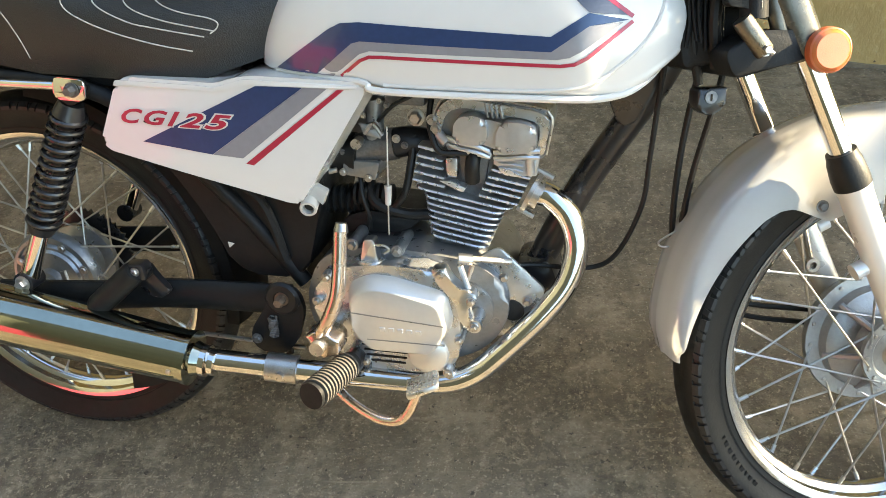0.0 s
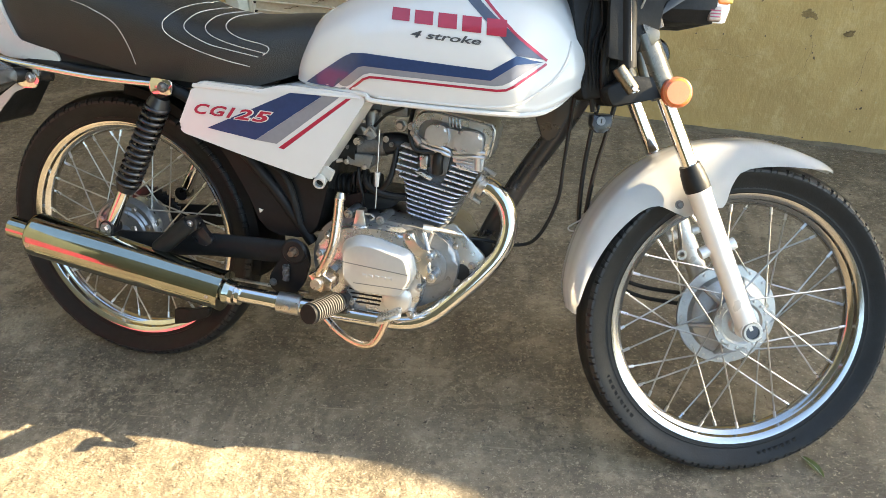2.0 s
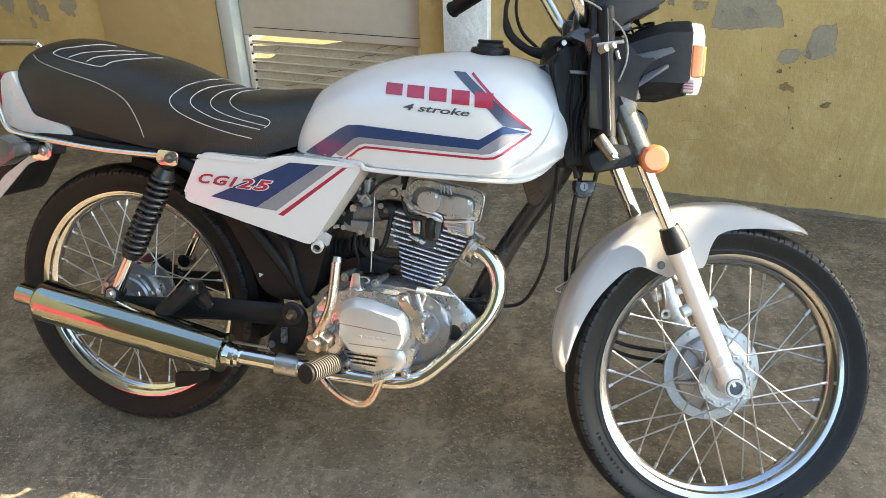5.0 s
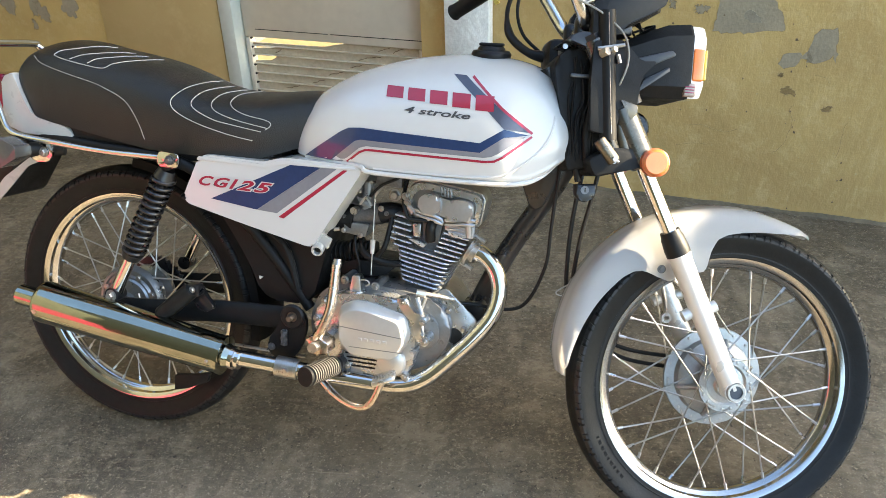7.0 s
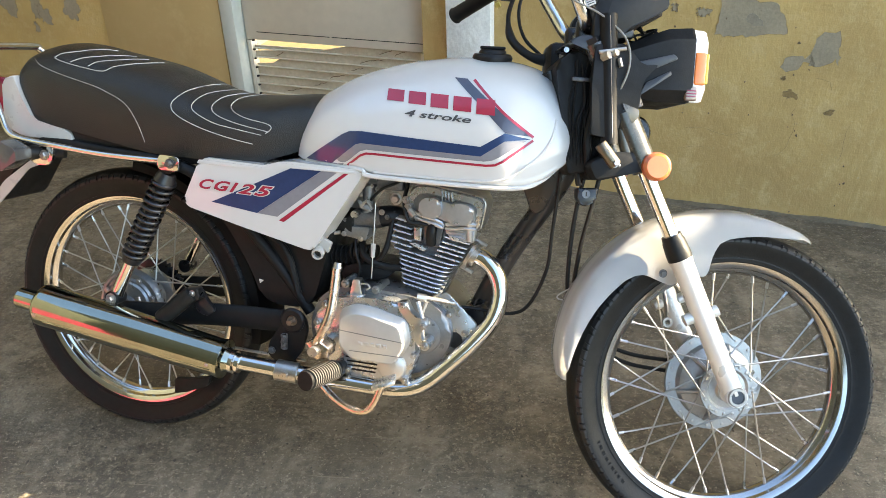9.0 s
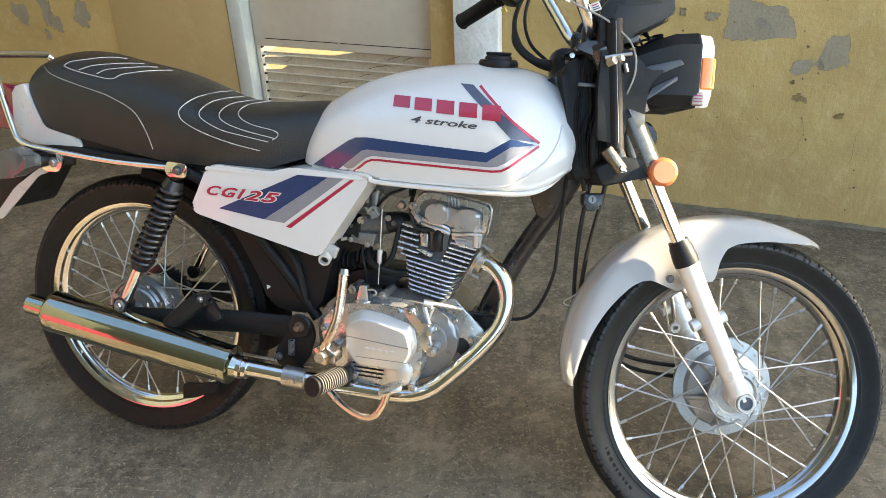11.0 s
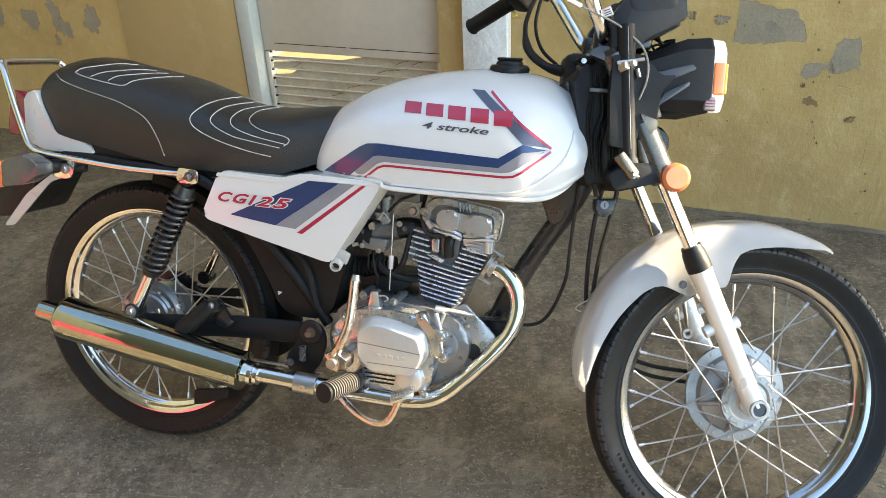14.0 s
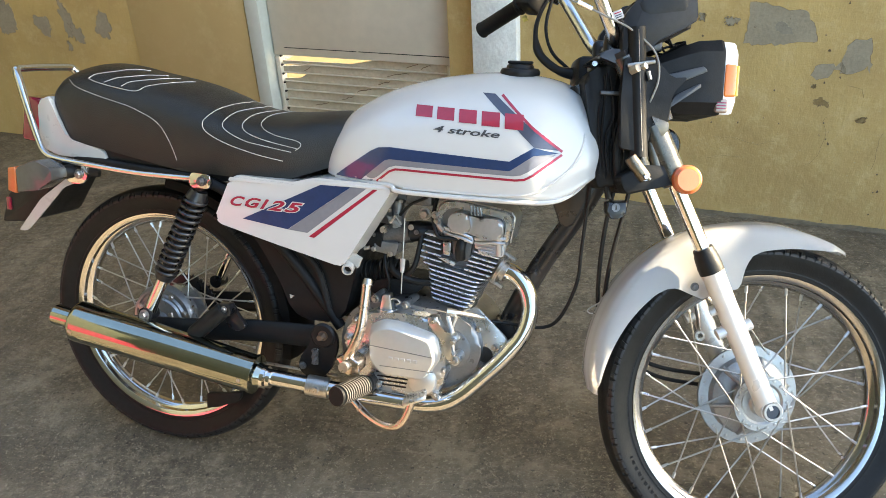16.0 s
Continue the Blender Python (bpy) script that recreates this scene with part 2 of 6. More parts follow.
WHITEWASH = material("whitewash", (0.84, 0.86, 0.84), 0.7, vary=0.2, scale=14, bump=1.0, bump_scale=45, rough_vary=0.08)
OCHREFLOOR = material("ochre_floor", (0.17, 0.12, 0.035), 0.7, vary=0.15, scale=4)
OCHRE = material("ochre_scar", (0.30, 0.20, 0.08), 0.85, vary=0.25, scale=30, bump=0.4, bump_scale=150)
CHIP = material("chipped_plaster", (0.16, 0.11, 0.06), 0.9, vary=0.4, scale=90)
# near-black that paints the shade inside holes and gaps; also pins and joints
HOLLOWDARK = material("dark_hollow", (0.03, 0.026, 0.02), 0.9, vary=0.3, scale=30)
SLATPAINT = material("cream_paint", (0.66, 0.60, 0.47), 0.5, vary=0.15, scale=7, bump=0.1, bump_scale=60)
# dark green of the unseen screens, chosen for what the metal reflects
SCREENGREEN = material("dull_green_screen", (0.040, 0.045, 0.030), 0.8, vary=0.3, scale=2, bump=0.3, bump_scale=30)
REDWALL = material("red_wall", (0.17, 0.010, 0.026), 0.6, vary=0.15, scale=2, bump=0.2, bump_scale=30)


# ---- mesh helpers ----
def part(name, bm, mat, parent=None, label="", sharp=35, smooth=True, kind=""):
    """Links a bmesh as one mesh object under parent."""
    bmesh.ops.recalc_face_normals(bm, faces=bm.faces)
    me = bpy.data.meshes.new(name)
    bm.to_mesh(me)
    bm.free()
    me.materials.append(mat)
    if smooth:
        me.polygons.foreach_set("use_smooth", [True] * len(me.polygons))
        me.set_sharp_from_angle(angle=radians(sharp))
    ob = new(name, me)
    if parent is not None:
        ob.parent = parent
    return tagged(ob, label=label, kind=kind)


def lerp_table(table, x):
    """Piecewise smooth interpolation of (x, value) pairs."""
    if x <= table[0][0]:
        return table[0][1]
    for (x0, v0), (x1, v1) in zip(table, table[1:]):
        if x <= x1:
            f = (x - x0) / (x1 - x0)
            return v0 + (v1 - v0) * f
    return table[-1][1]


def spline(points, steps=6):
    """A Catmull-Rom line through points."""
    p = [Vector(q) for q in points]
    p = [2 * p[0] - p[1], *p, 2 * p[-1] - p[-2]]
    out = []
    for a, b, c, d in zip(p, p[1:], p[2:], p[3:]):
        for i in range(steps):
            t = i / steps
            out.append(0.5 * (2 * b + (c - a) * t + (2 * a - 5 * b + 4 * c - d) * t * t + (3 * b - a - 3 * c + d) * t ** 3))
    return out + [p[-2]]


def skin(bm, rings, caps=True, closed=True):
    """Quads between rings of equally many points."""
    vs = [[bm.verts.new(q) for q in ring] for ring in rings]
    n = len(vs[0])
    for a, b in zip(vs, vs[1:]):
        for i in range(n if closed else n - 1):
            bm.faces.new((a[i], a[(i + 1) % n], b[(i + 1) % n], b[i]))
    if caps and closed:
        bm.faces.new(vs[0][::-1]), bm.faces.new(vs[-1])
    return bm


def tube(points, r, n=10, bm=None, steps=6, radii=None, flat=1.0):
    """A round bar along a smooth line; flat squeezes it across."""
    bm = bm or bmesh.new()
    line = spline(points, steps) if steps else [Vector(q) for q in points]
    side, rings = None, []
    for i, q in enumerate(line):
        way = (line[min(i + 1, len(line) - 1)] - line[max(i - 1, 0)]).normalized()
        if side is None:
            side = way.orthogonal().normalized()
            if abs(way.y) < 0.9:
                side = (Vector((0, 1, 0)) - way * way.y).normalized()
        side = (side - way * side.dot(way)).normalized()
        up = way.cross(side)
        rr = r if radii is None else lerp_table(radii, i / (len(line) - 1))
        rings.append([q + rr * (math.cos(k) * side * flat + math.sin(k) * up) for k in (2 * math.pi * j / n for j in range(n))])
    return skin(bm, rings)


def lathe(profile, n=32, bm=None, at=(0, 0, 0), closed=False):
    """Turns (radius, y) pairs about the Y axis through at."""
    bm = bm or bmesh.new()
    rings = []
    for k in range(n):
        a = 2 * math.pi * k / n
        rings.append([Vector((at[0] + r * math.cos(a), at[1] + y, at[2] + r * math.sin(a))) for r, y in profile])
    vs = [[bm.verts.new(q) for q in ring] for ring in rings]
    m = len(profile)
    for k in range(n):
        a, b = vs[k], vs[(k + 1) % n]
        for i in range(m if closed else m - 1):
            j = (i + 1) % m
            bm.faces.new((a[i], a[j], b[j], b[i]))
    if not closed:
        bmesh.ops.remove_doubles(bm, verts=bm.verts, dist=1e-5)
    return bm


def bar(a, b, r, n=10, bm=None, r2=None):
    """A straight round rod from a to b."""
    return tube([a, b], r, n, bm, steps=0, radii=None if r2 is None else [(0, r), (1, r2)])


def prism(outline, y0, y1, bevel=0.0, bm=None, segments=2):
    """An outline of (x, z) pairs, given thickness from y0 to y1, with rounded rims."""
    keep = bm
    bm = bmesh.new()
    a = [bm.verts.new((x, y0, z)) for x, z in outline]
    b = [bm.verts.new((x, y1, z)) for x, z in outline]
    n = len(a)
    fa, fb = bm.faces.new(a), bm.faces.new(b[::-1])
    for i in range(n):
        bm.faces.new((a[i], b[i], b[(i + 1) % n], a[(i + 1) % n]))
    if bevel:
        rim = list(fa.edges) + list(fb.edges)
        bmesh.ops.bevel(bm, geom=rim, offset=bevel, segments=segments, affect="EDGES", profile=0.5, clamp_overlap=True)
    return merge(keep, bm)


def block(lo, hi, bevel=0.0, bm=None, segments=2, m=None):
    """A box with rounded edges."""
    b = bmesh.new()
    bmesh.ops.create_cube(b, size=1)
    for v in b.verts:
        v.co = Vector([lo[i] + (v.co[i] + 0.5) * (hi[i] - lo[i]) for i in range(3)])
    if bevel:
        bmesh.ops.bevel(b, geom=b.edges[:], offset=bevel, segments=segments, affect="EDGES", profile=0.5, clamp_overlap=True)
    if m is not None:
        b.transform(m)
    return merge(bm, b)


def merge(keep, bm):
    """Puts bm into keep, or returns it when there is none."""
    if keep is None:
        return bm
    me = bpy.data.meshes.new("joint")
    bm.to_mesh(me)
    bm.free()
    keep.from_mesh(me)
    bpy.data.meshes.remove(me)
    return keep


def rounded(points, r=0.01, n=3):
    """Rounds the corners of a closed (x, z) outline."""
    out, k = [], len(points)
    for i in range(k):
        p, a, b = Vector(points[i]), Vector(points[i - 1]), Vector(points[(i + 1) % k])
        u, v = a - p, b - p
        d = min(r, u.length * 0.45, v.length * 0.45)
        s, e = p + u.normalized() * d, p + v.normalized() * d
        for j in range(n + 1):
            t = j / n
            q = (1 - t) ** 2 * s + 2 * t * (1 - t) * p + t * t * e
            out.append((q.x, q.y))
    return out


def bolt(at, r=0.007, h=0.006, way=-1, bm=None):
    """A domed hexagon head on a washer that faces the side."""
    bm = lathe([(0, way * h), (r * 0.75, way * h), (r, way * h * 0.7), (r, 0)], 6, bm, at)
    return lathe([(r * 1.35, 0), (r * 1.35, way * 0.0015), (0, way * 0.0015)], 14, bm, at)


def turned(a, way, prof, n=36):
    """A turned body along way from a: (distance, radius) pairs."""
    e1 = Vector((0, 1, 0)) - way * way.y
    e1.normalize()
    e2 = way.cross(e1)
    return skin(bmesh.new(), [[a + way * s + r * (math.cos(t) * e1 + math.sin(t) * e2) for t in (2 * math.pi * j / n for j in range(n))] for s, r in prof])


# ---- the place ----
WALL_TURN = math.degrees(math.atan(-0.24))
WALL = pose(1.36, 1.955, 0, 0, 0, WALL_TURN)


def setting(name, bm, mat, m=None, label="", category="", parent=None):
    ob = part(name, bm, mat, parent)
    if m is not None:
        ob.matrix_world = m
    return tagged(ob, label, category, kind="structure") if parent is None else ob


def ground_height(x, y):
    """Slightly uneven concrete."""
    far = math.exp(-((x - 0.3) ** 2 + (y - 0.8) ** 2) / 6)
    return 0.003 + far * 0.0022 * (noise.noise(Vector((x * 2.3, y * 2.3, 0.5))) + 0.5 * noise.noise(Vector((x * 9, y * 9, 3.0))))


def ground_mesh():
    bm = bmesh.new()
    def steps(lo, hi, step):
        inner = [lo + step * i for i in range(int((hi - lo) / step) + 1)]
        return [-80, -20, -8, -4] + inner + [4.5, 8, 20, 80]
    xs, ys = steps(-2.6, 2.4, 0.05), steps(-1.2, 2.8, 0.05)
    vs = [[bm.verts.new((x, y, ground_height(x, y))) for x in xs] for y in ys]
    for a, b in zip(vs, vs[1:]):
        for i in range(len(a) - 1):
            bm.faces.new((a[i], a[i + 1], b[i + 1], b[i]))
    return bm


setting("ground", ground_mesh(), CONCRETE, None, "worn grey-brown concrete yard with stains and grit", "ground")
DOOR_L, DOOR_R, DOOR_H = -2.165, -1.425, 2.1
wall_bm = block((-7, 0, -0.02), (DOOR_L - 0.065, 0.2, 2.62))
block((DOOR_R, 0, -0.02), (1.2, 0.2, 2.62), bm=wall_bm)
block((DOOR_L - 0.065, 0, DOOR_H), (DOOR_R, 0.2, 2.62), bm=wall_bm)
wall_north = setting("wall_north", wall_bm, PLASTER, WALL, "yellow painted plaster wall with flaking patches", "wall")
setting("pillar", block((-1.322, -0.05, -0.01), (-1.166, -0.002, 2.6), 0.005), WHITEWASH, WALL, "whitewashed rough rectangular pillar against the wall", "pillar")


def ragged(points, seed, rough=0.010):
    """A closed outline with a torn edge."""
    rng, out = random.Random(seed), []
    for (x0, z0), (x1, z1) in zip(points, points[1:] + points[:1]):
        n = max(2, int(math.hypot(x1 - x0, z1 - z0) / 0.012))
        for i in range(n):
            f = i / n
            out.append((x0 + (x1 - x0) * f + rng.uniform(-1, 1) * rough * 0.5, z0 + (z1 - z0) * f + rng.uniform(-1, 1) * rough * 0.5))
    return out


def flake(u, z, ru, rz, seed, skew=0.0, dull=False):
    """A torn patch where the paint has come off, with a thin raised lip."""
    rng, outline = random.Random(seed), []
    lobes = [(k, rng.uniform(0, 6.28), rng.uniform(0.03, 0.16)) for k in (2, 3, 4, 5, 7, 11)]
    for i in range(26):
        a = 2 * math.pi * i / 26
        q = 1 + sum(w * math.sin(k * a + f) for k, f, w in lobes)
        sx, sz = math.copysign(abs(math.cos(a)) ** 0.75, math.cos(a)), math.copysign(abs(math.sin(a)) ** 0.75, math.sin(a))
        outline.append((u + ru * q * (sx + skew * sz), z + rz * q * sz))
    torn_patch(outline, seed, dull)


def torn_patch(outline, seed, dull=False):
    torn = ragged(outline, seed, 0.009)
    patch = part("bare_patch", prism(torn, -0.0012, 0.004), OCHRE if dull else BARE, wall_north, smooth=False)
    edge = [Vector((x, -0.0012, z_)) for x, z_ in torn]
    for i in range(0, len(edge) - 3, 3):
        if (seed * 7 + i) % 5:
            part("paint_lip", tube(edge[i:i + 4], 0.0005, 5, steps=0), CHIP, patch, smooth=False)


torn_patch([(-0.458, 0.709), (-0.426, 0.711), (-0.368, 0.696), (-0.335, 0.687), (-0.305, 0.694), (-0.281, 0.657), (-0.262, 0.612), (-0.266, 0.600), (-0.311, 0.599), (-0.353, 0.583), (-0.389, 0.586), (-0.464, 0.583), (-0.462, 0.628)], 3)
torn_patch([(-0.187, 0.549), (-0.180, 0.580), (-0.164, 0.617), (-0.137, 0.612), (-0.117, 0.616), (-0.107, 0.551), (-0.105, 0.512), (-0.117, 0.533), (-0.136, 0.520), (-0.164, 0.507), (-0.185, 0.511)], 5)
torn_patch([(-0.263, 0.502), (-0.255, 0.529), (-0.216, 0.540), (-0.196, 0.531), (-0.186, 0.545), (-0.168, 0.512), (-0.200, 0.520), (-0.215, 0.499), (-0.248, 0.486)], 7)
flake(-0.507, 0.651, 0.017, 0.013, 8)
flake(-0.593, 0.660, 0.009, 0.011, 10)
flake(-0.219, 0.415, 0.018, 0.014, 13, -0.5, True)
flake(-0.103, 0.370, 0.011, 0.009, 14, 0.3, True)
flake(-0.250, 0.466, 0.006, 0.004, 16, 0, True)
flake(-3.452, 0.546, 0.056, 0.078, 21)
flake(-3.246, 0.523, 0.040, 0.038, 22, -0.3)
flake(-3.112, 0.548, 0.026, 0.060, 24, -0.1)
flake(-3.071, 0.492, 0.030, 0.036, 26, -0.5)
flake(-2.924, 0.534, 0.035, 0.054, 28, 0.1)
flake(-3.128, 0.438, 0.012, 0.020, 31, -0.3)
part("plaster_band", prism([(-2.772, 0.0), (-2.2315, 0.0), (-2.2315, 2.615), (-2.778, 2.615)], -0.006, 0.002, 0.002), SMOOTHPLASTER, wall_north)
part("stain", prism(ragged([(-0.383, 0.649), (-0.361, 0.657), (-0.334, 0.633), (-0.326, 0.617), (-0.356, 0.619), (-0.378, 0.631)], 77, 0.008), -0.0020, 0.004), DAMP, wall_north, smooth=False)
rng = random.Random(8)
for u, z in [(-0.19, 0.30), (-0.182, 0.285), (-0.187, 0.325), (-0.018, 0.141), (-0.03, 0.137), (-0.03, 0.06), (-0.223, 0.575), (-0.241, 0.621), (-0.222, 0.478), (-0.182, 0.497), (-0.359, 0.445), (-0.452, 0.332), (-0.533, 0.327), (-0.586, 0.602), (-0.378, 0.354), (-0.332, 0.339), (-0.211, 0.311), (-0.205, 0.352), (-0.03, 0.198), (-0.193, 0.715), (-0.438, 0.636), (-0.344, 0.665), (-0.16, 0.02)]:
    w = rng.uniform(0.0016, 0.0042)
    part("chip", prism(ragged([(u - w, z), (u, z + w * 1.7), (u + w, z), (u, z - w)], int(1e4 * (u + 5)), 0.003), -0.0024, 0.004), CHIP, wall_north, smooth=False)
for line in ([(-0.2, 0.375), (-0.209, 0.357), (-0.192, 0.324), (-0.196, 0.292), (-0.207, 0.244), (-0.224, 0.217), (-0.242, 0.207)], [(-0.037, 0.334), (-0.044, 0.31), (-0.043, 0.268), (-0.047, 0.211)], [(-0.521, 0.279), (-0.456, 0.281), (-0.389, 0.263), (-0.334, 0.282)], [(-0.534, 0.203), (-0.475, 0.215), (-0.435, 0.214)], [(-0.158, 0.475), (-0.116, 0.465), (-0.108, 0.439)], [(-0.314, 0.537), (-0.309, 0.521)]):
    pts = [Vector((u + rng.uniform(-0.002, 0.002), 0.0, z + rng.uniform(-0.002, 0.002))) for u, z in [((1 - f) * a[0] + f * b[0], (1 - f) * a[1] + f * b[1]) for a, b in zip(line, line[1:]) for f in (0, 0.33, 0.66)] + [line[-1]]]
    part("hairline_crack", tube(pts, 0.0007, 5, steps=0), CRACK, wall_north, smooth=False)

skirt = bmesh.new()
rs = random.Random(21)
skin(skirt, [[Vector((-1.1 + 0.05 * i, 0.004, 0.0)), Vector((-1.1 + 0.05 * i, -0.006 - rs.uniform(0, 0.008), 0.0)), Vector((-1.1 + 0.05 * i, -0.003 - rs.uniform(0, 0.003), 0.008 + rs.uniform(0, 0.008))), Vector((-1.1 + 0.05 * i, 0.004, 0.012 + rs.uniform(0, 0.006)))] for i in range(60)])
# dark colour gives both dirt and the shadow line at the wall's foot
setting("baseboard", skirt, GRIMESHADE, WALL, "crumbling cement fillet along the foot of the wall, darkened for dirt and shadow line", "skirting")
door = setting("door_1", block((DOOR_L, 0.05, 0.02), (DOOR_R, 0.062, 0.0545)), DOORPAINT, WALL, "closed beige door with a louvred lower half", "door")
part("upper_panel", block((DOOR_L + 0.001, 0.045, 0.4425), (DOOR_R - 0.001, 0.085, DOOR_H - 0.005), 0.003), DOORPAINT, door)
part("stile", block((DOOR_L + 0.001, 0.045, 0.055), (DOOR_L + 0.020, 0.085, 0.4395), 0.003), DOORPAINT, door)
part("stile", block((DOOR_R - 0.03, 0.045, 0.055), (DOOR_R - 0.001, 0.085, 0.4395), 0.003), DOORPAINT, door)
# added board whose near-black colour gives the shade between the slats
part("gap_backing", block((DOOR_L + 0.01, 0.10, 0.03), (DOOR_R - 0.02, 0.11, 0.300)), HOLLOWDARK, door)
SLAT_TOP, SLAT_STEP = 0.4250, 0.0350
for i in range(11):
    z = SLAT_TOP - i * SLAT_STEP
    left, right, low, high = DOOR_L + 0.022, DOOR_R - 0.032, z - 0.017, z + 0.017
    # top slats cut back so that bright streaks show on the louvre
    shape = {0: [(left, low), (right, low), (right, high), (left + 0.41, high), (left + 0.30, low + 0.010), (left, low + 0.009)],
             1: [(left, low), (right, low), (right, high), (left + 0.15, high), (left, high - 0.013)],
             2: [(left, low), (right, low), (right, high), (left + 0.10, high - 0.004), (left + 0.07, low + 0.012), (left, low + 0.008)]}
    part("slat", prism(shape.get(i, [(left, low), (right, low), (right, high), (left, high)]), 0.0615, 0.0665, 0.001, segments=1), LOUVRE, door, smooth=False)
    part("slat_pin", block((DOOR_L + 0.0195, 0.050, z + 0.008), (DOOR_L + 0.0265, 0.062, z + 0.015), 0.001, segments=1), HOLLOWDARK, door, smooth=False)
    # paler bead that paints the thin highlight along each slat's lower edge
    part("slat_highlight", block((DOOR_L + 0.021, 0.052, z - 0.0195), (DOOR_R - 0.030, 0.062, z - 0.0160), 0.001, segments=1), SLATPAINT, door, smooth=False)
cr = random.Random(5)
# lines laid on the slats for the cracked ground that they reflect
for i, (u, w) in enumerate([(-1.62, 0.05), (-1.70, 0.09), (-1.74, 0.05), (-1.83, 0.06), (-1.90, 0.05), (-2.02, 0.06), (-1.56, 0.04), (-2.05, 0.03)]):
    z = SLAT_TOP + 0.002 - (i % 6) * SLAT_STEP
    line = [Vector((u + w * k / 5, 0.0585, z - 0.009 + 0.016 * k / 5 + cr.uniform(-0.003, 0.003))) for k in range(6)]
    part("crack_reflection", tube(line, 0.0012, 5, steps=0), CHIP, door, smooth=False)
for u0, u1 in ((DOOR_L + 0.05, -1.81), (-1.80, DOOR_R - 0.01)):
    part("joint", block((u0, 0.0438, 0.472), (u1, 0.050, 0.4745)), HOLLOWDARK, door, smooth=False)
# added floor, bright through the cut slats, for the yellow streaks
setting("streak_floor", block((-2.9, 0.22, -0.02), (-0.6, 3.6, 0.012)), OCHREFLOOR, WALL, "ochre floor added behind the louvred door for the bright streaks in its slats", "floor")
post = setting("trim", block((DOOR_L - 0.062, -0.012, 0.0), (DOOR_L - 0.003, 0.10, DOOR_H), 0.006), POSTPAINT, WALL, "pale grey-green painted wooden door post", "door post")

# an unseen slab added overhead, its edge cut to throw the yard's shade line
ROOF_Z = 2.6
reach = ROOF_Z / SUN_WAY.z
over = SUN_WAY * reach
roof_bm = bmesh.new()
shade_line = [(-13.0, 1.10), (-3.0, 0.70), (-1.75, 0.672), (-1.5, 0.672), (-1.2, 0.664), (-1.0, 0.662), (-0.8, 0.68), (-0.62, 0.765), (-0.33, 0.775), (-0.13, 0.662), (0.0, 0.645), (0.15, 0.632), (0.30, 0.612), (0.47, 0.566), (0.75, 0.40), (1.4, -0.08), (2.2, -0.6), (3.1, -1.25), (4.3, -2.2)]
roof_line = [(x + over.x, y + over.y) for x, y in shade_line] + [(9.8, 1.0), (9.8, 3.2), (-7.8, 4.6)]
vs = [roof_bm.verts.new((x, y, ROOF_Z)) for x, y in roof_line]
ext = bmesh.ops.extrude_face_region(roof_bm, geom=[roof_bm.faces.new(vs)])
bmesh.ops.translate(roof_bm, verts=[v for v in ext["geom"] if isinstance(v, bmesh.types.BMVert)], vec=(0, 0, 0.12))
setting("shade_slab", roof_bm, ROOFPAINT, None, "plain slab added out of view, cut to throw the yard's shade line", "roof")
# unseen screen, tall on the left to block sky, low on the right
south_bm = block((-7, -3.4, -0.05), (0.1, -3.2, 9.0))
block((0.1, -3.4, -0.05), (9, -3.2, 0.9), bm=south_bm)
setting("screen_south", south_bm, SCREENGREEN, None, "plain dull green screen added out of view to limit sky light", "wall")
# unseen screen added to close off light and reflections on the left
setting("screen_far_west", block((-4.5, -3.2, -0.05), (-4.2, 3.2, 5.0)), SCREENGREEN, None, "plain dark green screen added out of view on the left", "wall")
# unseen red block, sized for the red reflections on the rear wheel
setting("red_reflection_wall", block((-2.8, -1.75, -0.05), (-2.6, -0.5, 1.0)), REDWALL, None, "plain red wall added out of view for the red reflections", "wall")

leaf_bm = bmesh.new()
rows_ = []
for i in range(9):
    f = i / 8
    w = 0.0085 * math.sin(math.pi * min(1, f * 0.93 + 0.05)) ** 0.8
    rows_.append([leaf_bm.verts.new((-0.027 + 0.054 * f, s * w, 0.003 + 0.004 * abs(s) + 0.004 * math.sin(math.pi * f))) for s in (-1, -0.5, 0, 0.5, 1)])
for a, b in zip(rows_, rows_[1:]):
    for i in range(4):
        leaf_bm.faces.new((a[i], a[i + 1], b[i + 1], b[i]))
bmesh.ops.solidify(leaf_bm, geom=leaf_bm.faces[:], thickness=0.0006)
leaf = tagged(part("leaf", leaf_bm, LEAF), "small fallen green leaf lying on the concrete", "leaf")
leaf.matrix_world = pose(0.916, 0.650, ground_height(0.916, 0.65) - 0.002, 0, 0, -58)
tagged(part("leaf_midrib", tube([(-0.03, 0, 0.0045), (0, 0, 0.0085), (0.026, 0, 0.0045)], 0.0006, 5), SLATPAINT, leaf))

# ---- motorcycle ----
bike = new("motorcycle")
bike.matrix_world = Matrix.Translation((-0.524, 0.876, -0.004)) @ pose(0, 0, 0, 0, 0, -9.28) @ pose(0, 0, 0, -16.41, 0, 0)
tagged(bike, "white and navy small motorcycle leaning on its stand on concrete", "motorcycle")
CASTER = radians(26.5)
AXIS, FOOT = Vector((-math.sin(CASTER), 0, math.cos(CASTER))), Vector((1.36, 0, 0))
STEER = Matrix.Translation(FOOT) @ Matrix.Rotation(radians(21.05), 4, AXIS) @ Matrix.Translation(-FOOT)


def fixed(name, bm, mat, parent=None, label="", sharp=35, smooth=True):
    """A part of the frame's side of the bike."""
    return part(name, bm, mat, parent or bike, label, sharp, smooth)


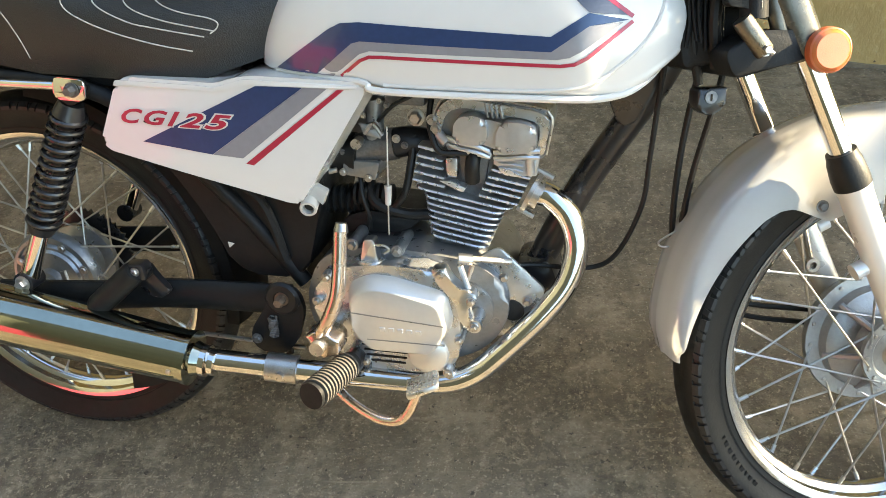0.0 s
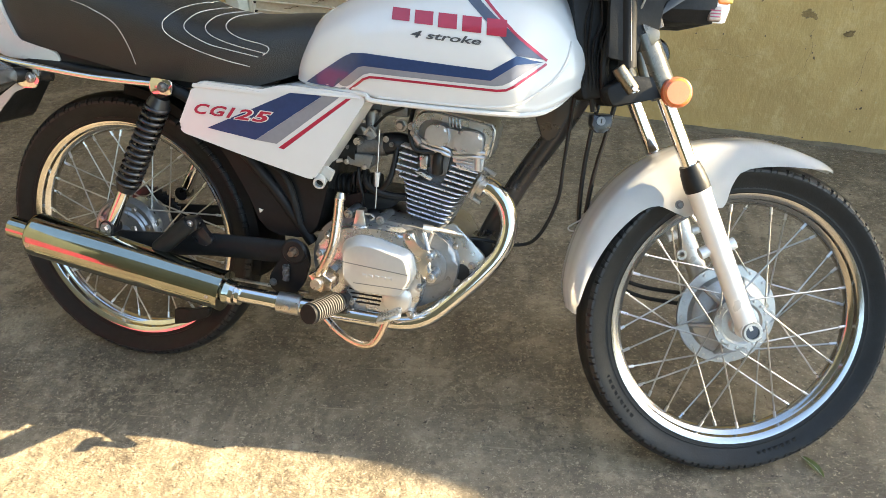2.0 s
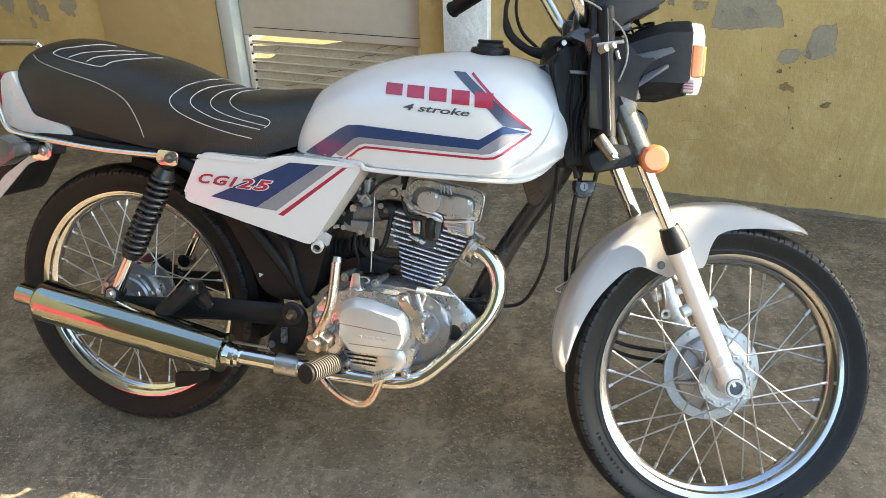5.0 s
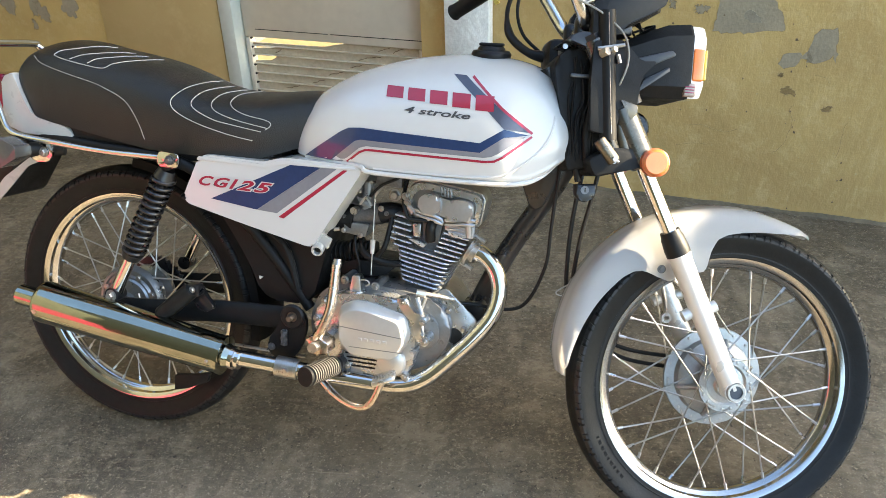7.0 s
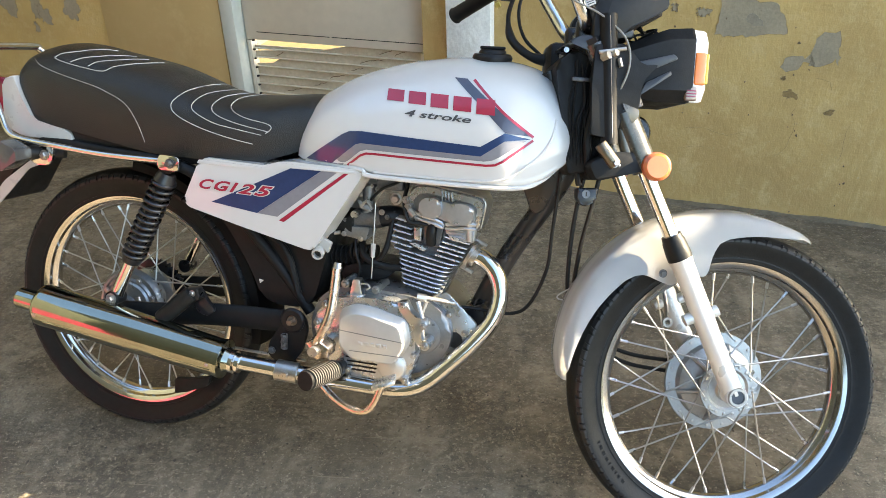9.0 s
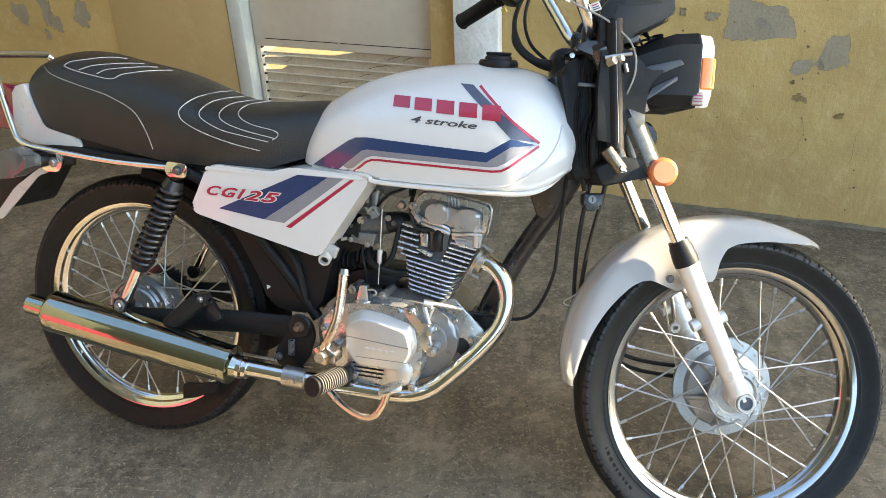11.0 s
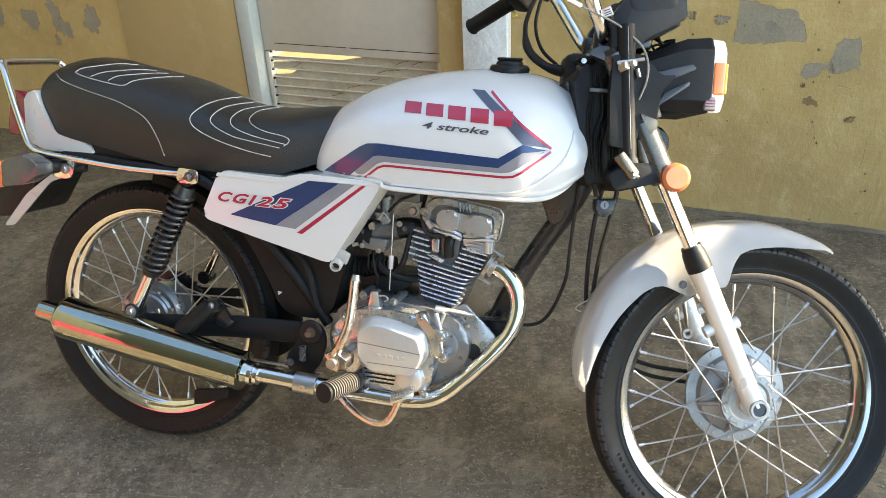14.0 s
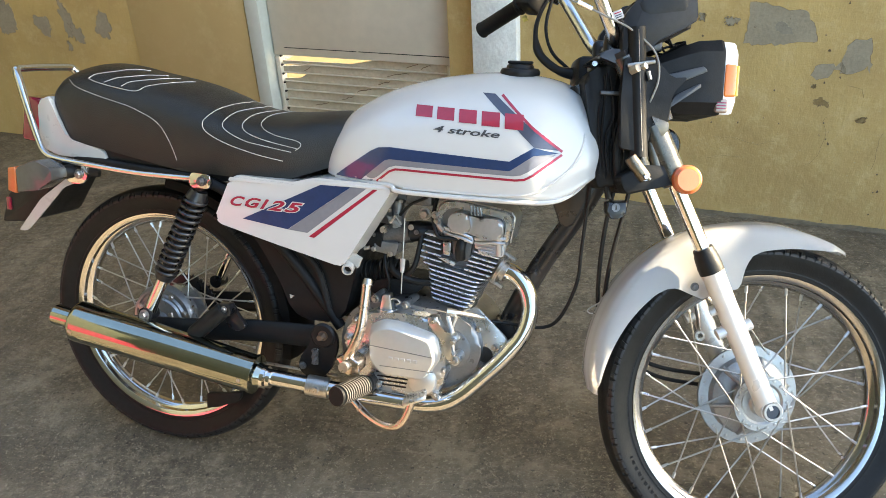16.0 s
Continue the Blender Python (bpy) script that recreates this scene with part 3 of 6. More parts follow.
def front(name, bm, mat, parent=None, label="", sharp=35, smooth=True):
    """A part that turns with the handlebar."""
    bm.transform(STEER)
    return part(name, bm, mat, parent or bike, label, sharp, smooth)


# wheels
def wheel(add, kind, at, r, half, flange_right, flange_left, first, r_rim=0.2425):
    x, _, z = at
    bow = 0.62 if kind == "front" else 0.7

    def surface(y):
        """Radius and offset of the tyre's skin at a share of its half width."""
        c = min(1.0, abs(y)) ** 1.25
        sn = math.sqrt(max(0.0, 1 - c * c))
        return r_rim - 0.0005 + (r - r_rim + 0.0005) * sn ** bow, y * half * (0.55 + 0.45 * min(1, sn * 1.6)), c

    def flank(rad):
        """Offset of the near sidewall at a radius."""
        lo, hi = 0.5, 1.0
        for _ in range(30):
            mid = (lo + hi) / 2
            lo, hi = (mid, hi) if surface(mid)[0] > rad else (lo, mid)
        return -surface(lo)[1]

    stops = [-1, -0.9985, -0.995, -0.99, -0.98, -0.955, -0.93, -0.9, -0.875, -0.87, -0.82, -0.76, -0.685, -0.68, -0.6, -0.5, -0.4, -0.3, -0.2, -0.1]
    prof = []
    for y in stops + [0] + [-q for q in reversed(stops)]:
        rr, yy, c = surface(y)
        low = 0.0024 if 0.68 < abs(y) < 0.875 else 0
        prof.append((rr - low * math.sqrt(1 - c * c * 0.6), yy - math.copysign(low * c * 0.7, yy)))
    tyre = add(kind + "_tyre", lathe(prof, 96, None, at), RUBBER, None, "black road tyre with block tread and raised side lettering")
    tread = bmesh.new()
    n = 58
    for k in range(n):
        for side in (-1, 1):
            for f0, f1, skew in ((0.0, 0.50, 0.0), (0.56, 0.82, 0.12)):
                rows = []
                for y in (0.675, 0.74, 0.81, 0.877):
                    rr, yy, c = surface(side * y)
                    rows.append([(rr, yy, 2 * math.pi / n * (k + (0.5 if side > 0 else 0) + f + skew * (y - 0.76) * 5)) for f in (f0, f1)])
                hi = [[tread.verts.new((x + q[0] * math.cos(q[2]), q[1], z + q[0] * math.sin(q[2]))) for q in row] for row in rows]
                lo = [[tread.verts.new((x + (q[0] - 0.004) * math.cos(q[2]), q[1] * 0.94, z + (q[0] - 0.004) * math.sin(q[2]))) for q in row] for row in rows]
                for a, b, c, d in zip(hi, hi[1:], lo, lo[1:]):
                    tread.faces.new((a[0], a[1], b[1], b[0]))
                    tread.faces.new((a[0], b[0], d[0], c[0]))
                    tread.faces.new((a[1], c[1], d[1], b[1]))
    bmesh.ops.recalc_face_normals(tread, faces=tread.faces[:])
    tagged(add("tread", tread, TREADGREY, tyre, smooth=False), kind="stuff")
    marks = bmesh.new()
    mr = random.Random(int(r * 1000))
    rm = r_rim + (r - r_rim) * 0.42
    for start, count in (((205, 9), (285, 7)) if kind == "front" else ()):
        a = radians(start)
        for k in range(count):
            w = mr.choice((0.003, 0.005, 0.007))
            corners = [(rm - 0.0055, a), (rm + 0.0055, a + 0.004), (rm + 0.0055, a + w / rm + 0.004), (rm - 0.0055, a + w / rm)]
            yb = flank(rm) - 0.0002
            vsm = [marks.verts.new((x + q * math.cos(b), yb - 0.0002, z + q * math.sin(b))) for q, b in corners]
            vlow = [marks.verts.new((x + q * math.cos(b), yb + 0.005, z + q * math.sin(b))) for q, b in corners]
            marks.faces.new(vsm)
            for i in range(4):
                marks.faces.new((vlow[i], vlow[(i + 1) % 4], vsm[(i + 1) % 4], vsm[i]))
            a += (w + 0.006) / rm
    for rr in (r_rim + 0.007,):
        fy = flank(rr)
        lathe([(rr - 0.0012, fy + 0.004), (rr - 0.0012, fy - 0.001), (rr + 0.0012, fy - 0.001), (rr + 0.0012, fy + 0.004)], 96, marks, at)
    tagged(add("side_lettering", marks, RUBBER, tyre, smooth=False), kind="stuff")
    k = r_rim
    rim_prof = [(k, -0.0235), (k - 0.0015, -0.0270), (k - 0.009, -0.0252), (k - 0.0125, -0.0225), (k - 0.0145, -0.0145), (k - 0.0225, -0.010), (k - 0.0255, -0.004), (k - 0.0255, 0.004), (k - 0.0225, 0.010), (k - 0.0145, 0.0145), (k - 0.0125, 0.0225), (k - 0.009, 0.0262), (k - 0.0015, 0.0262), (k, 0.0235), (k - 0.010, 0.018), (k - 0.010, -0.018)]
    rim = add(kind + "_rim", lathe(rim_prof, 128, None, at, closed=True), (DULLCHROME if kind == "rear" else RIMCHROME), None, "chromed steel rim laced with thin spokes")
    for j in range(36):
        a = radians(first + 10 * j)
        rr, yy = (flange_left, flange_right)[j % 2]
        way, side = (1 if j % 4 < 2 else -1), (-1 if j % 2 else 1)
        b = a + way * radians(60 if rr < 0.06 else 40)
        p = Vector((x + rr * math.cos(b), side * (yy + 0.003 * way), z + rr * math.sin(b)))
        q = Vector((x + (k - 0.023) * math.cos(a), side * 0.006, z + (k - 0.023) * math.sin(a)))
        line = (p - q).normalized()
        add("spoke", bar(p, q, 0.0017, 6), SPOKE, rim)
        add("nipple", bar(q - line * 0.003, q + line * 0.014, 0.0030, 6), POLISHED, rim)
    return tyre, rim


REAR, FRONT = (0, 0, 0.308), (1.268, 0, 0.293)
wheel(fixed, "rear", REAR, 0.3005, 0.046, (0.070, 0.034), (0.055, 0.038), 5.0)
wheel(front, "front", FRONT, 0.2985, 0.047, (0.047, 0.036), (0.089, 0.034), 9.0)

# front hub: small flange on the near side, brake drum on the far side
hub = front("front_hub", lathe([(0.0, -0.040), (0.020, -0.040), (0.024, -0.036), (0.036, -0.034), (0.040, -0.038), (0.053, -0.038), (0.054, -0.034), (0.053, -0.031), (0.036, -0.029), (0.032, -0.02), (0.040, 0.004), (0.064, 0.010), (0.074, 0.016), (0.078, 0.029), (0.097, 0.030), (0.098, 0.034), (0.097, 0.038), (0.088, 0.040), (0.088, 0.055), (0.0, 0.058)], 64, None, FRONT), HUBGREY, None, "cast alloy hub with brake drum")
for n_, rr, yy in ((18, 0.047, -0.0385), (18, 0.090, 0.0295)):
    for j in range(n_):
        a = 2 * math.pi * (j + 0.3) / n_
        front("spoke_head", lathe([(0, -0.0022), (0.0028, -0.0014), (0.0032, 0)], 8, None, (FRONT[0] + rr * math.cos(a), yy, FRONT[2] + rr * math.sin(a))), STEEL, hub)
for j in range(6):
    a = 2 * math.pi * j / 6 + 0.3
    c, s_ = math.cos(a), math.sin(a)
    front("hub_rib", bar((FRONT[0] + 0.034 * c, -0.026, FRONT[2] + 0.034 * s_), (FRONT[0] + 0.076 * c, 0.021, FRONT[2] + 0.076 * s_), 0.005, 8), HUBGREY, hub)
front("brake_plate", lathe([(0, 0.066), (0.03, 0.066), (0.075, 0.060), (0.086, 0.056), (0.086, 0.052)], 40, None, FRONT), HUBGREY, hub)
front("axle", bar((FRONT[0], -0.098, FRONT[2]), (FRONT[0], 0.098, FRONT[2]), 0.008, 14), STEEL, hub)

# rear hub with brake panel on the near side
rhub = fixed("rear_hub", lathe([(0, -0.062), (0.018, -0.062), (0.022, -0.052), (0.048, -0.050), (0.052, -0.046), (0.056, -0.046), (0.060, -0.041), (0.066, -0.041), (0.068, -0.046), (0.073, -0.046), (0.076, -0.040), (0.079, -0.036), (0.080, -0.030), (0.070, -0.026), (0.050, -0.022), (0.042, 0.0), (0.046, 0.025), (0.062, 0.030), (0.063, 0.040), (0.03, 0.045), (0, 0.05)], 56, None, REAR), CASTGREY, None, "cast alloy rear hub with ribbed brake panel")
fixed("brake_arm", tube([(0.035, -0.066, 0.335), (0.045, -0.07, 0.30), (0.052, -0.072, 0.262)], 0.006, 8, flat=0.6), STEEL, rhub)
fixed("brake_rod", bar((0.05, -0.078, 0.262), (0.45, -0.10, 0.262), 0.0035, 8), STEEL, rhub)
for j in range(5):
    a = radians(20 + 45 * j)
    fixed("hub_bolt", bolt((REAR[0] + 0.062 * math.cos(a), -0.046, REAR[2] + 0.062 * math.sin(a)), 0.005, 0.004, -1), STEEL, rhub)
sprocket = bmesh.new()
teeth = []
for j in range(86):
    rr = 0.083 if j % 2 else 0.076
    a = 2 * math.pi * j / 86
    teeth.append((REAR[0] + rr * math.cos(a), REAR[2] + rr * math.sin(a)))
prism(teeth, 0.055, 0.060, 0, sprocket)
fixed("sprocket", sprocket, BLACK, rhub, smooth=False)
fixed("rear_axle", bar((0, -0.135, 0.308), (0, 0.13, 0.308), 0.009, 12), STEEL, rhub)

# fuel tank
TANK_TOP = [(0.425, 0.735), (0.45, 0.79), (0.475, 0.812), (0.533, 0.841), (0.603, 0.863), (0.671, 0.876), (0.738, 0.883), (0.814, 0.880), (0.874, 0.866), (0.918, 0.838), (0.952, 0.800), (0.974, 0.758), (0.979, 0.740)]
TANK_LOW = [(0.425, 0.680), (0.44, 0.676), (0.57, 0.674), (0.588, 0.664), (0.70, 0.661), (0.88, 0.664), (0.905, 0.675), (0.934, 0.698), (0.963, 0.722), (0.979, 0.736)]
TANK_HALF = [(0.425, 0.085), (0.44, 0.10), (0.48, 0.118), (0.55, 0.132), (0.65, 0.140), (0.82, 0.142), (0.87, 0.130), (0.918, 0.107), (0.952, 0.078), (0.973, 0.046), (0.979, 0.02)]


def tank_side(x, z):
    lo, hi, w = lerp_table(TANK_LOW, x), lerp_table(TANK_TOP, x), lerp_table(TANK_HALF, x)
    v = min(1, max(0, (z - lo) / max(1e-4, hi - lo)))
    if v < 0.16:
        lip = max(0.0, 1 - abs(v - 0.03) / 0.05) * 0.006 * min(1, (0.979 - x) / 0.05)
        return w * (0.91 + 0.09 * math.sin(v / 0.16 * math.pi / 2)) + lip
    return w * max(0, 1 - ((v - 0.16) / 0.84) ** 2.5) ** 0.5


def smooth_table(table):
    """A finer table through the same points, with no kinks."""
    line = spline([(a, 0, b) for a, b in table], 6)
    out = []
    for q in line:
        if not out or q.x > out[-1][0] + 1e-6:
            out.append((q.x, q.z))
    return out


TANK_TOP, TANK_HALF = smooth_table(TANK_TOP), smooth_table(TANK_HALF)


def shell(xs, low, top, side, n=18):
    """A mirror-equal body from its side line and its half width."""
    rings = []
    for x in xs:
        lo, hi = lerp_table(low, x), lerp_table(top, x)
        half = [0, 0.02, 0.04, 0.06, 0.09] + [math.sin(math.pi / 2 * i / n) for i in range(2, n + 1)]
        half = [lo + v * (hi - lo) for v in half]
        right = [Vector((x, -side(x, z), z)) for z in half]
        left = [Vector((x, side(x, z), z)) for z in half[:-1]][::-1]
        rings.append(right + left)
    return skin(bmesh.new(), rings)


tank_x = [0.425, 0.43, 0.44, 0.45, 0.46, 0.475] + [0.5 + 0.02 * i for i in range(19)] + [0.868, 0.88, 0.89, 0.90, 0.91, 0.92, 0.93, 0.94, 0.95, 0.959, 0.966, 0.972, 0.976, 0.978, 0.979]
tank = fixed("fuel_tank", shell(tank_x, TANK_LOW, TANK_TOP, tank_side), WHITE, None, "glossy white fuel tank with navy, grey and red stripes", sharp=50)
part("tank_gutter", tube([(0.45, -0.10, 0.676), (0.57, -0.131, 0.672), (0.60, -0.137, 0.663), (0.80, -0.139, 0.662), (0.87, -0.127, 0.664), (0.905, -0.104, 0.676), (0.932, -0.072, 0.702)], 0.0045, 8), WHITE, tank)


crease = [(0.60, 0.670), (0.72, 0.670), (0.80, 0.672), (0.845, 0.679), (0.875, 0.699), (0.902, 0.724), (0.918, 0.752), (0.922, 0.785)]
part("tank_crease", tube([(x, -tank_side(x, z) + 0.0012, z) for x, z in crease], 0.0028, 8), WHITE, tank)


def decal(outline, side, lift):
    """A thin sheet of (x, z) outline laid on a curved flank."""
    bm = bmesh.new()
    bm.faces.new([bm.verts.new((x, 0, z)) for x, z in outline])
    bmesh.ops.triangulate(bm, faces=bm.faces[:])
    lo = [min(p[i] for p in outline) for i in (0, 1)]
    hi = [max(p[i] for p in outline) for i in (0, 1)]
    for i, axis in ((0, (1, 0, 0)), (1, (0, 0, 1))):
        v = lo[i] + 0.012
        while v < hi[i]:
            bmesh.ops.bisect_plane(bm, geom=bm.verts[:] + bm.edges[:] + bm.faces[:], plane_co=Vector(axis) * v, plane_no=axis)
            v += 0.012
    for v in bm.verts:
        v.co.y = -side(v.co.x, v.co.z) - lift
    return bm


def ribbon(line, width):
    """The outline of a stripe of even width along an (x, z) line."""
    pts = [Vector(p) for p in line]
    up, down = [], []
    for i, p in enumerate(pts):
        way = (pts[min(i + 1, len(pts) - 1)] - pts[max(i - 1, 0)]).normalized()
        nrm = Vector((-way.y, way.x)) * width / 2
        up.append(tuple(p + nrm)), down.append(tuple(p - nrm))
    return up + down[::-1]


NAVY_LINE = [(0.452, 0.681), (0.533, 0.735), (0.548, 0.742), (0.572, 0.744), (0.800, 0.734), (0.841, 0.760), (0.885, 0.751), (0.842, 0.746), (0.801, 0.717), (0.573, 0.722), (0.562, 0.719), (0.511, 0.678)]
GREY_LINE = [(0.511, 0.678), (0.562, 0.719), (0.573, 0.722), (0.801, 0.717), (0.842, 0.746), (0.879, 0.749), (0.835, 0.718), (0.822, 0.711), (0.808, 0.7085), (0.585, 0.711), (0.572, 0.707), (0.534, 0.677)]
RED_LINE = [(0.545, 0.678), (0.572, 0.699), (0.584, 0.704), (0.600, 0.7045), (0.812, 0.7015), (0.828, 0.7035), (0.842, 0.711), (0.889, 0.7495)]
part("navy_stripe", decal(NAVY_LINE, tank_side, 0.0008), NAVY, tank)
part("grey_stripe", decal(GREY_LINE, tank_side, 0.0008), GREY, tank)
part("red_stripe", decal(ribbon(RED_LINE, 0.0042), tank_side, 0.001), RED, tank)
part("navy_chevron", decal([(0.734, 0.849), (0.758, 0.848), (0.883, 0.756), (0.841, 0.7605), (0.794, 0.802)], tank_side, 0.0008), SLATE, tank)
part("red_stripe", decal(ribbon([(0.771, 0.847), (0.832, 0.796), (0.889, 0.7545)], 0.0045), tank_side, 0.001), RED, tank)
# the maker's mark, as five plain red blocks
for k in range(5):
    x0, top_z, low_z = 0.612 + 0.0428 * k, 0.8225 - 0.0016 * k, 0.8015 - 0.0032 * k
    part("mark_block", decal([(x0, top_z), (x0 + 0.0335, top_z - 0.001), (x0 + 0.0365, low_z), (x0 + 0.003, low_z + 0.001)], tank_side, 0.001), RED, tank)


def lettering(text, corners, side, lift, grow=0.0, bold=0.0):
    """Letters of the built-in font, fitted into the four (x, z) corners top left, top right, low right, low left."""
    cu = bpy.data.curves.new("letters", "FONT")
    cu.body, cu.size, cu.offset, cu.shear, cu.resolution_u = text, 1.0, grow + bold, 0.25, 3
    ob = new("letters", cu)
    dg = bpy.context.evaluated_depsgraph_get()
    me = bpy.data.meshes.new_from_object(ob.evaluated_get(dg))
    bpy.data.objects.remove(ob)
    bm = bmesh.new()
    bm.from_mesh(me)
    xs, ys = [v.co.x for v in bm.verts], [v.co.y for v in bm.verts]
    x0, x1, y0, y1 = min(xs) + grow, max(xs) - grow, min(ys) + grow, max(ys) - grow
    tl, tr, lr, ll = [Vector(c) for c in corners]
    for v in bm.verts:
        u, w = (v.co.x - x0) / (x1 - x0), (v.co.y - y0) / (y1 - y0)
        q = (ll * (1 - u) + lr * u) * (1 - w) + (tl * (1 - u) + tr * u) * w
        v.co = (q.x, -side(q.x, q.y) - lift, q.y)
    return bm


part("lettering", lettering("4 stroke", [(0.654, 0.789), (0.779, 0.785), (0.779, 0.773), (0.654, 0.777)], tank_side, 0.001, bold=0.02), DARKTEXT, tank, smooth=False)
cap = fixed("filler_cap", lathe([(0, 0.016), (0.022, 0.016), (0.025, 0.013), (0.026, 0.009), (0.034, 0.008), (0.037, 0.004), (0.038, 0.0), (0.036, -0.006)], 40), PLASTIC, None, "round black filler cap")
cap.matrix_basis = pose(0.782, 0, 0.8835, 91, 0, 0)
part("cap_latch", block((-0.024, 0.016, -0.007), (0.024, 0.022, 0.007), 0.003), PLASTIC, cap)

# seat
SEAT_TOP = [(-0.205, 0.795), (-0.197, 0.832), (-0.178, 0.855), (-0.13, 0.868), (-0.08, 0.868), (-0.007, 0.855), (0.092, 0.838), (0.161, 0.817), (0.202, 0.801), (0.256, 0.788), (0.33, 0.786), (0.43, 0.795), (0.455, 0.79), (0.465, 0.775)]
SEAT_LOW = [(-0.205, 0.770), (-0.188, 0.742), (-0.162, 0.708), (-0.095, 0.70), (0.061, 0.675), (0.116, 0.666), (0.237, 0.662), (0.354, 0.664), (0.43, 0.69), (0.465, 0.73)]
SEAT_HALF = [(-0.205, 0.088), (-0.199, 0.101), (-0.182, 0.111), (-0.12, 0.121), (0.0, 0.128), (0.12, 0.132), (0.25, 0.13), (0.35, 0.118), (0.42, 0.10), (0.465, 0.085)]
SEAT_TOP, SEAT_HALF = smooth_table(SEAT_TOP), smooth_table(SEAT_HALF)


def seat_side(x, z):
    lo, hi, w = lerp_table(SEAT_LOW, x), lerp_table(SEAT_TOP, x), lerp_table(SEAT_HALF, x)
    v = min(1, max(0, (z - lo) / max(1e-4, hi - lo)))
    return w * (0.93 + 0.07 * min(1, v * 3)) * max(0, 1 - max(0, (v - 0.35) / 0.65) ** 3.2) ** 0.5


seat_x = [-0.205, -0.201, -0.195, -0.185, -0.172, -0.16] + [-0.145 + 0.0125 * i for i in range(48)] + [0.455, 0.462, 0.465]
seat = fixed("seat", shell(seat_x, SEAT_LOW, SEAT_TOP, seat_side), VINYL, None, "black vinyl stepped seat with white stitching", sharp=60)


def seam(points, r=0.0009, both=True):
    """Piping along a line of (x, z) on the seat's flank that may run up to the top and over."""
    right = [Vector((x, -seat_side(x, z) - 0.0006, z + 0.0006)) for x, z in points]
    line = right
    if both:
        line = right + [Vector((q.x, -q.y, q.z)) for q in right[::-1]]
    return tube(line, r, 6, steps=5)


def top_of(x):
    return lerp_table(SEAT_TOP, x)


part("piping", seam([(0.112, 0.686), (0.105, 0.712), (0.093, 0.737), (0.078, 0.756), (0.058, 0.769), (0.03, 0.78), (0.0, 0.790), (-0.076, 0.807), (-0.135, 0.822), (-0.165, 0.835)], 0.0006, False), THREAD, seat)
for line in ([(0.345, 0.700), (0.294, 0.710), (0.232, 0.727), (0.186, 0.747), (0.173, 0.765), (0.180, 0.780), (0.191, 0.793)],
             [(0.362, 0.718), (0.30, 0.729), (0.265, 0.736), (0.226, 0.752), (0.213, 0.765), (0.216, 0.778), (0.223, 0.787)],
             [(0.375, 0.725), (0.31, 0.738), (0.268, 0.751), (0.252, 0.764), (0.252, 0.776), (0.257, 0.783)],
             [(0.370, 0.722), (0.378, 0.728), (0.380, 0.735), (0.368, 0.741), (0.33, 0.748), (0.303, 0.757), (0.288, 0.767), (0.285, 0.776), (0.288, 0.782)]):
    x = line[-1][0] + 0.012
    part("piping", seam(line + [(x, top_of(x) - 0.0006), (x + 0.004, top_of(x + 0.004))]), THREAD, seat)
part("piping", seam([(-0.110, 0.839), (-0.087, 0.833), (-0.036, 0.824), (0.008, 0.819), (0.023, 0.828), (0.048, 0.834), (0.074, 0.8375), (0.090, 0.838)], 0.0009, False), THREAD, seat)
for line in ([(-0.111, 0.840), (-0.101, 0.848), (-0.076, 0.853), (-0.045, 0.859), (-0.020, 0.857)], [(-0.070, 0.833), (-0.050, 0.842), (-0.025, 0.846), (0.002, 0.849), (0.03, 0.848)], [(-0.028, 0.827), (-0.015, 0.836), (0.018, 0.841), (0.043, 0.8435), (0.06, 0.843)]):
    part("piping", seam(line, 0.0009, False), THREAD, seat)
fixed("seat_base", prism(rounded([(-0.15, 0.705), (0.06, 0.678), (0.24, 0.665), (0.36, 0.668), (0.36, 0.655), (0.20, 0.648), (-0.02, 0.655), (-0.10, 0.68)], 0.006), -0.105, 0.105, 0.004), PLASTIC)

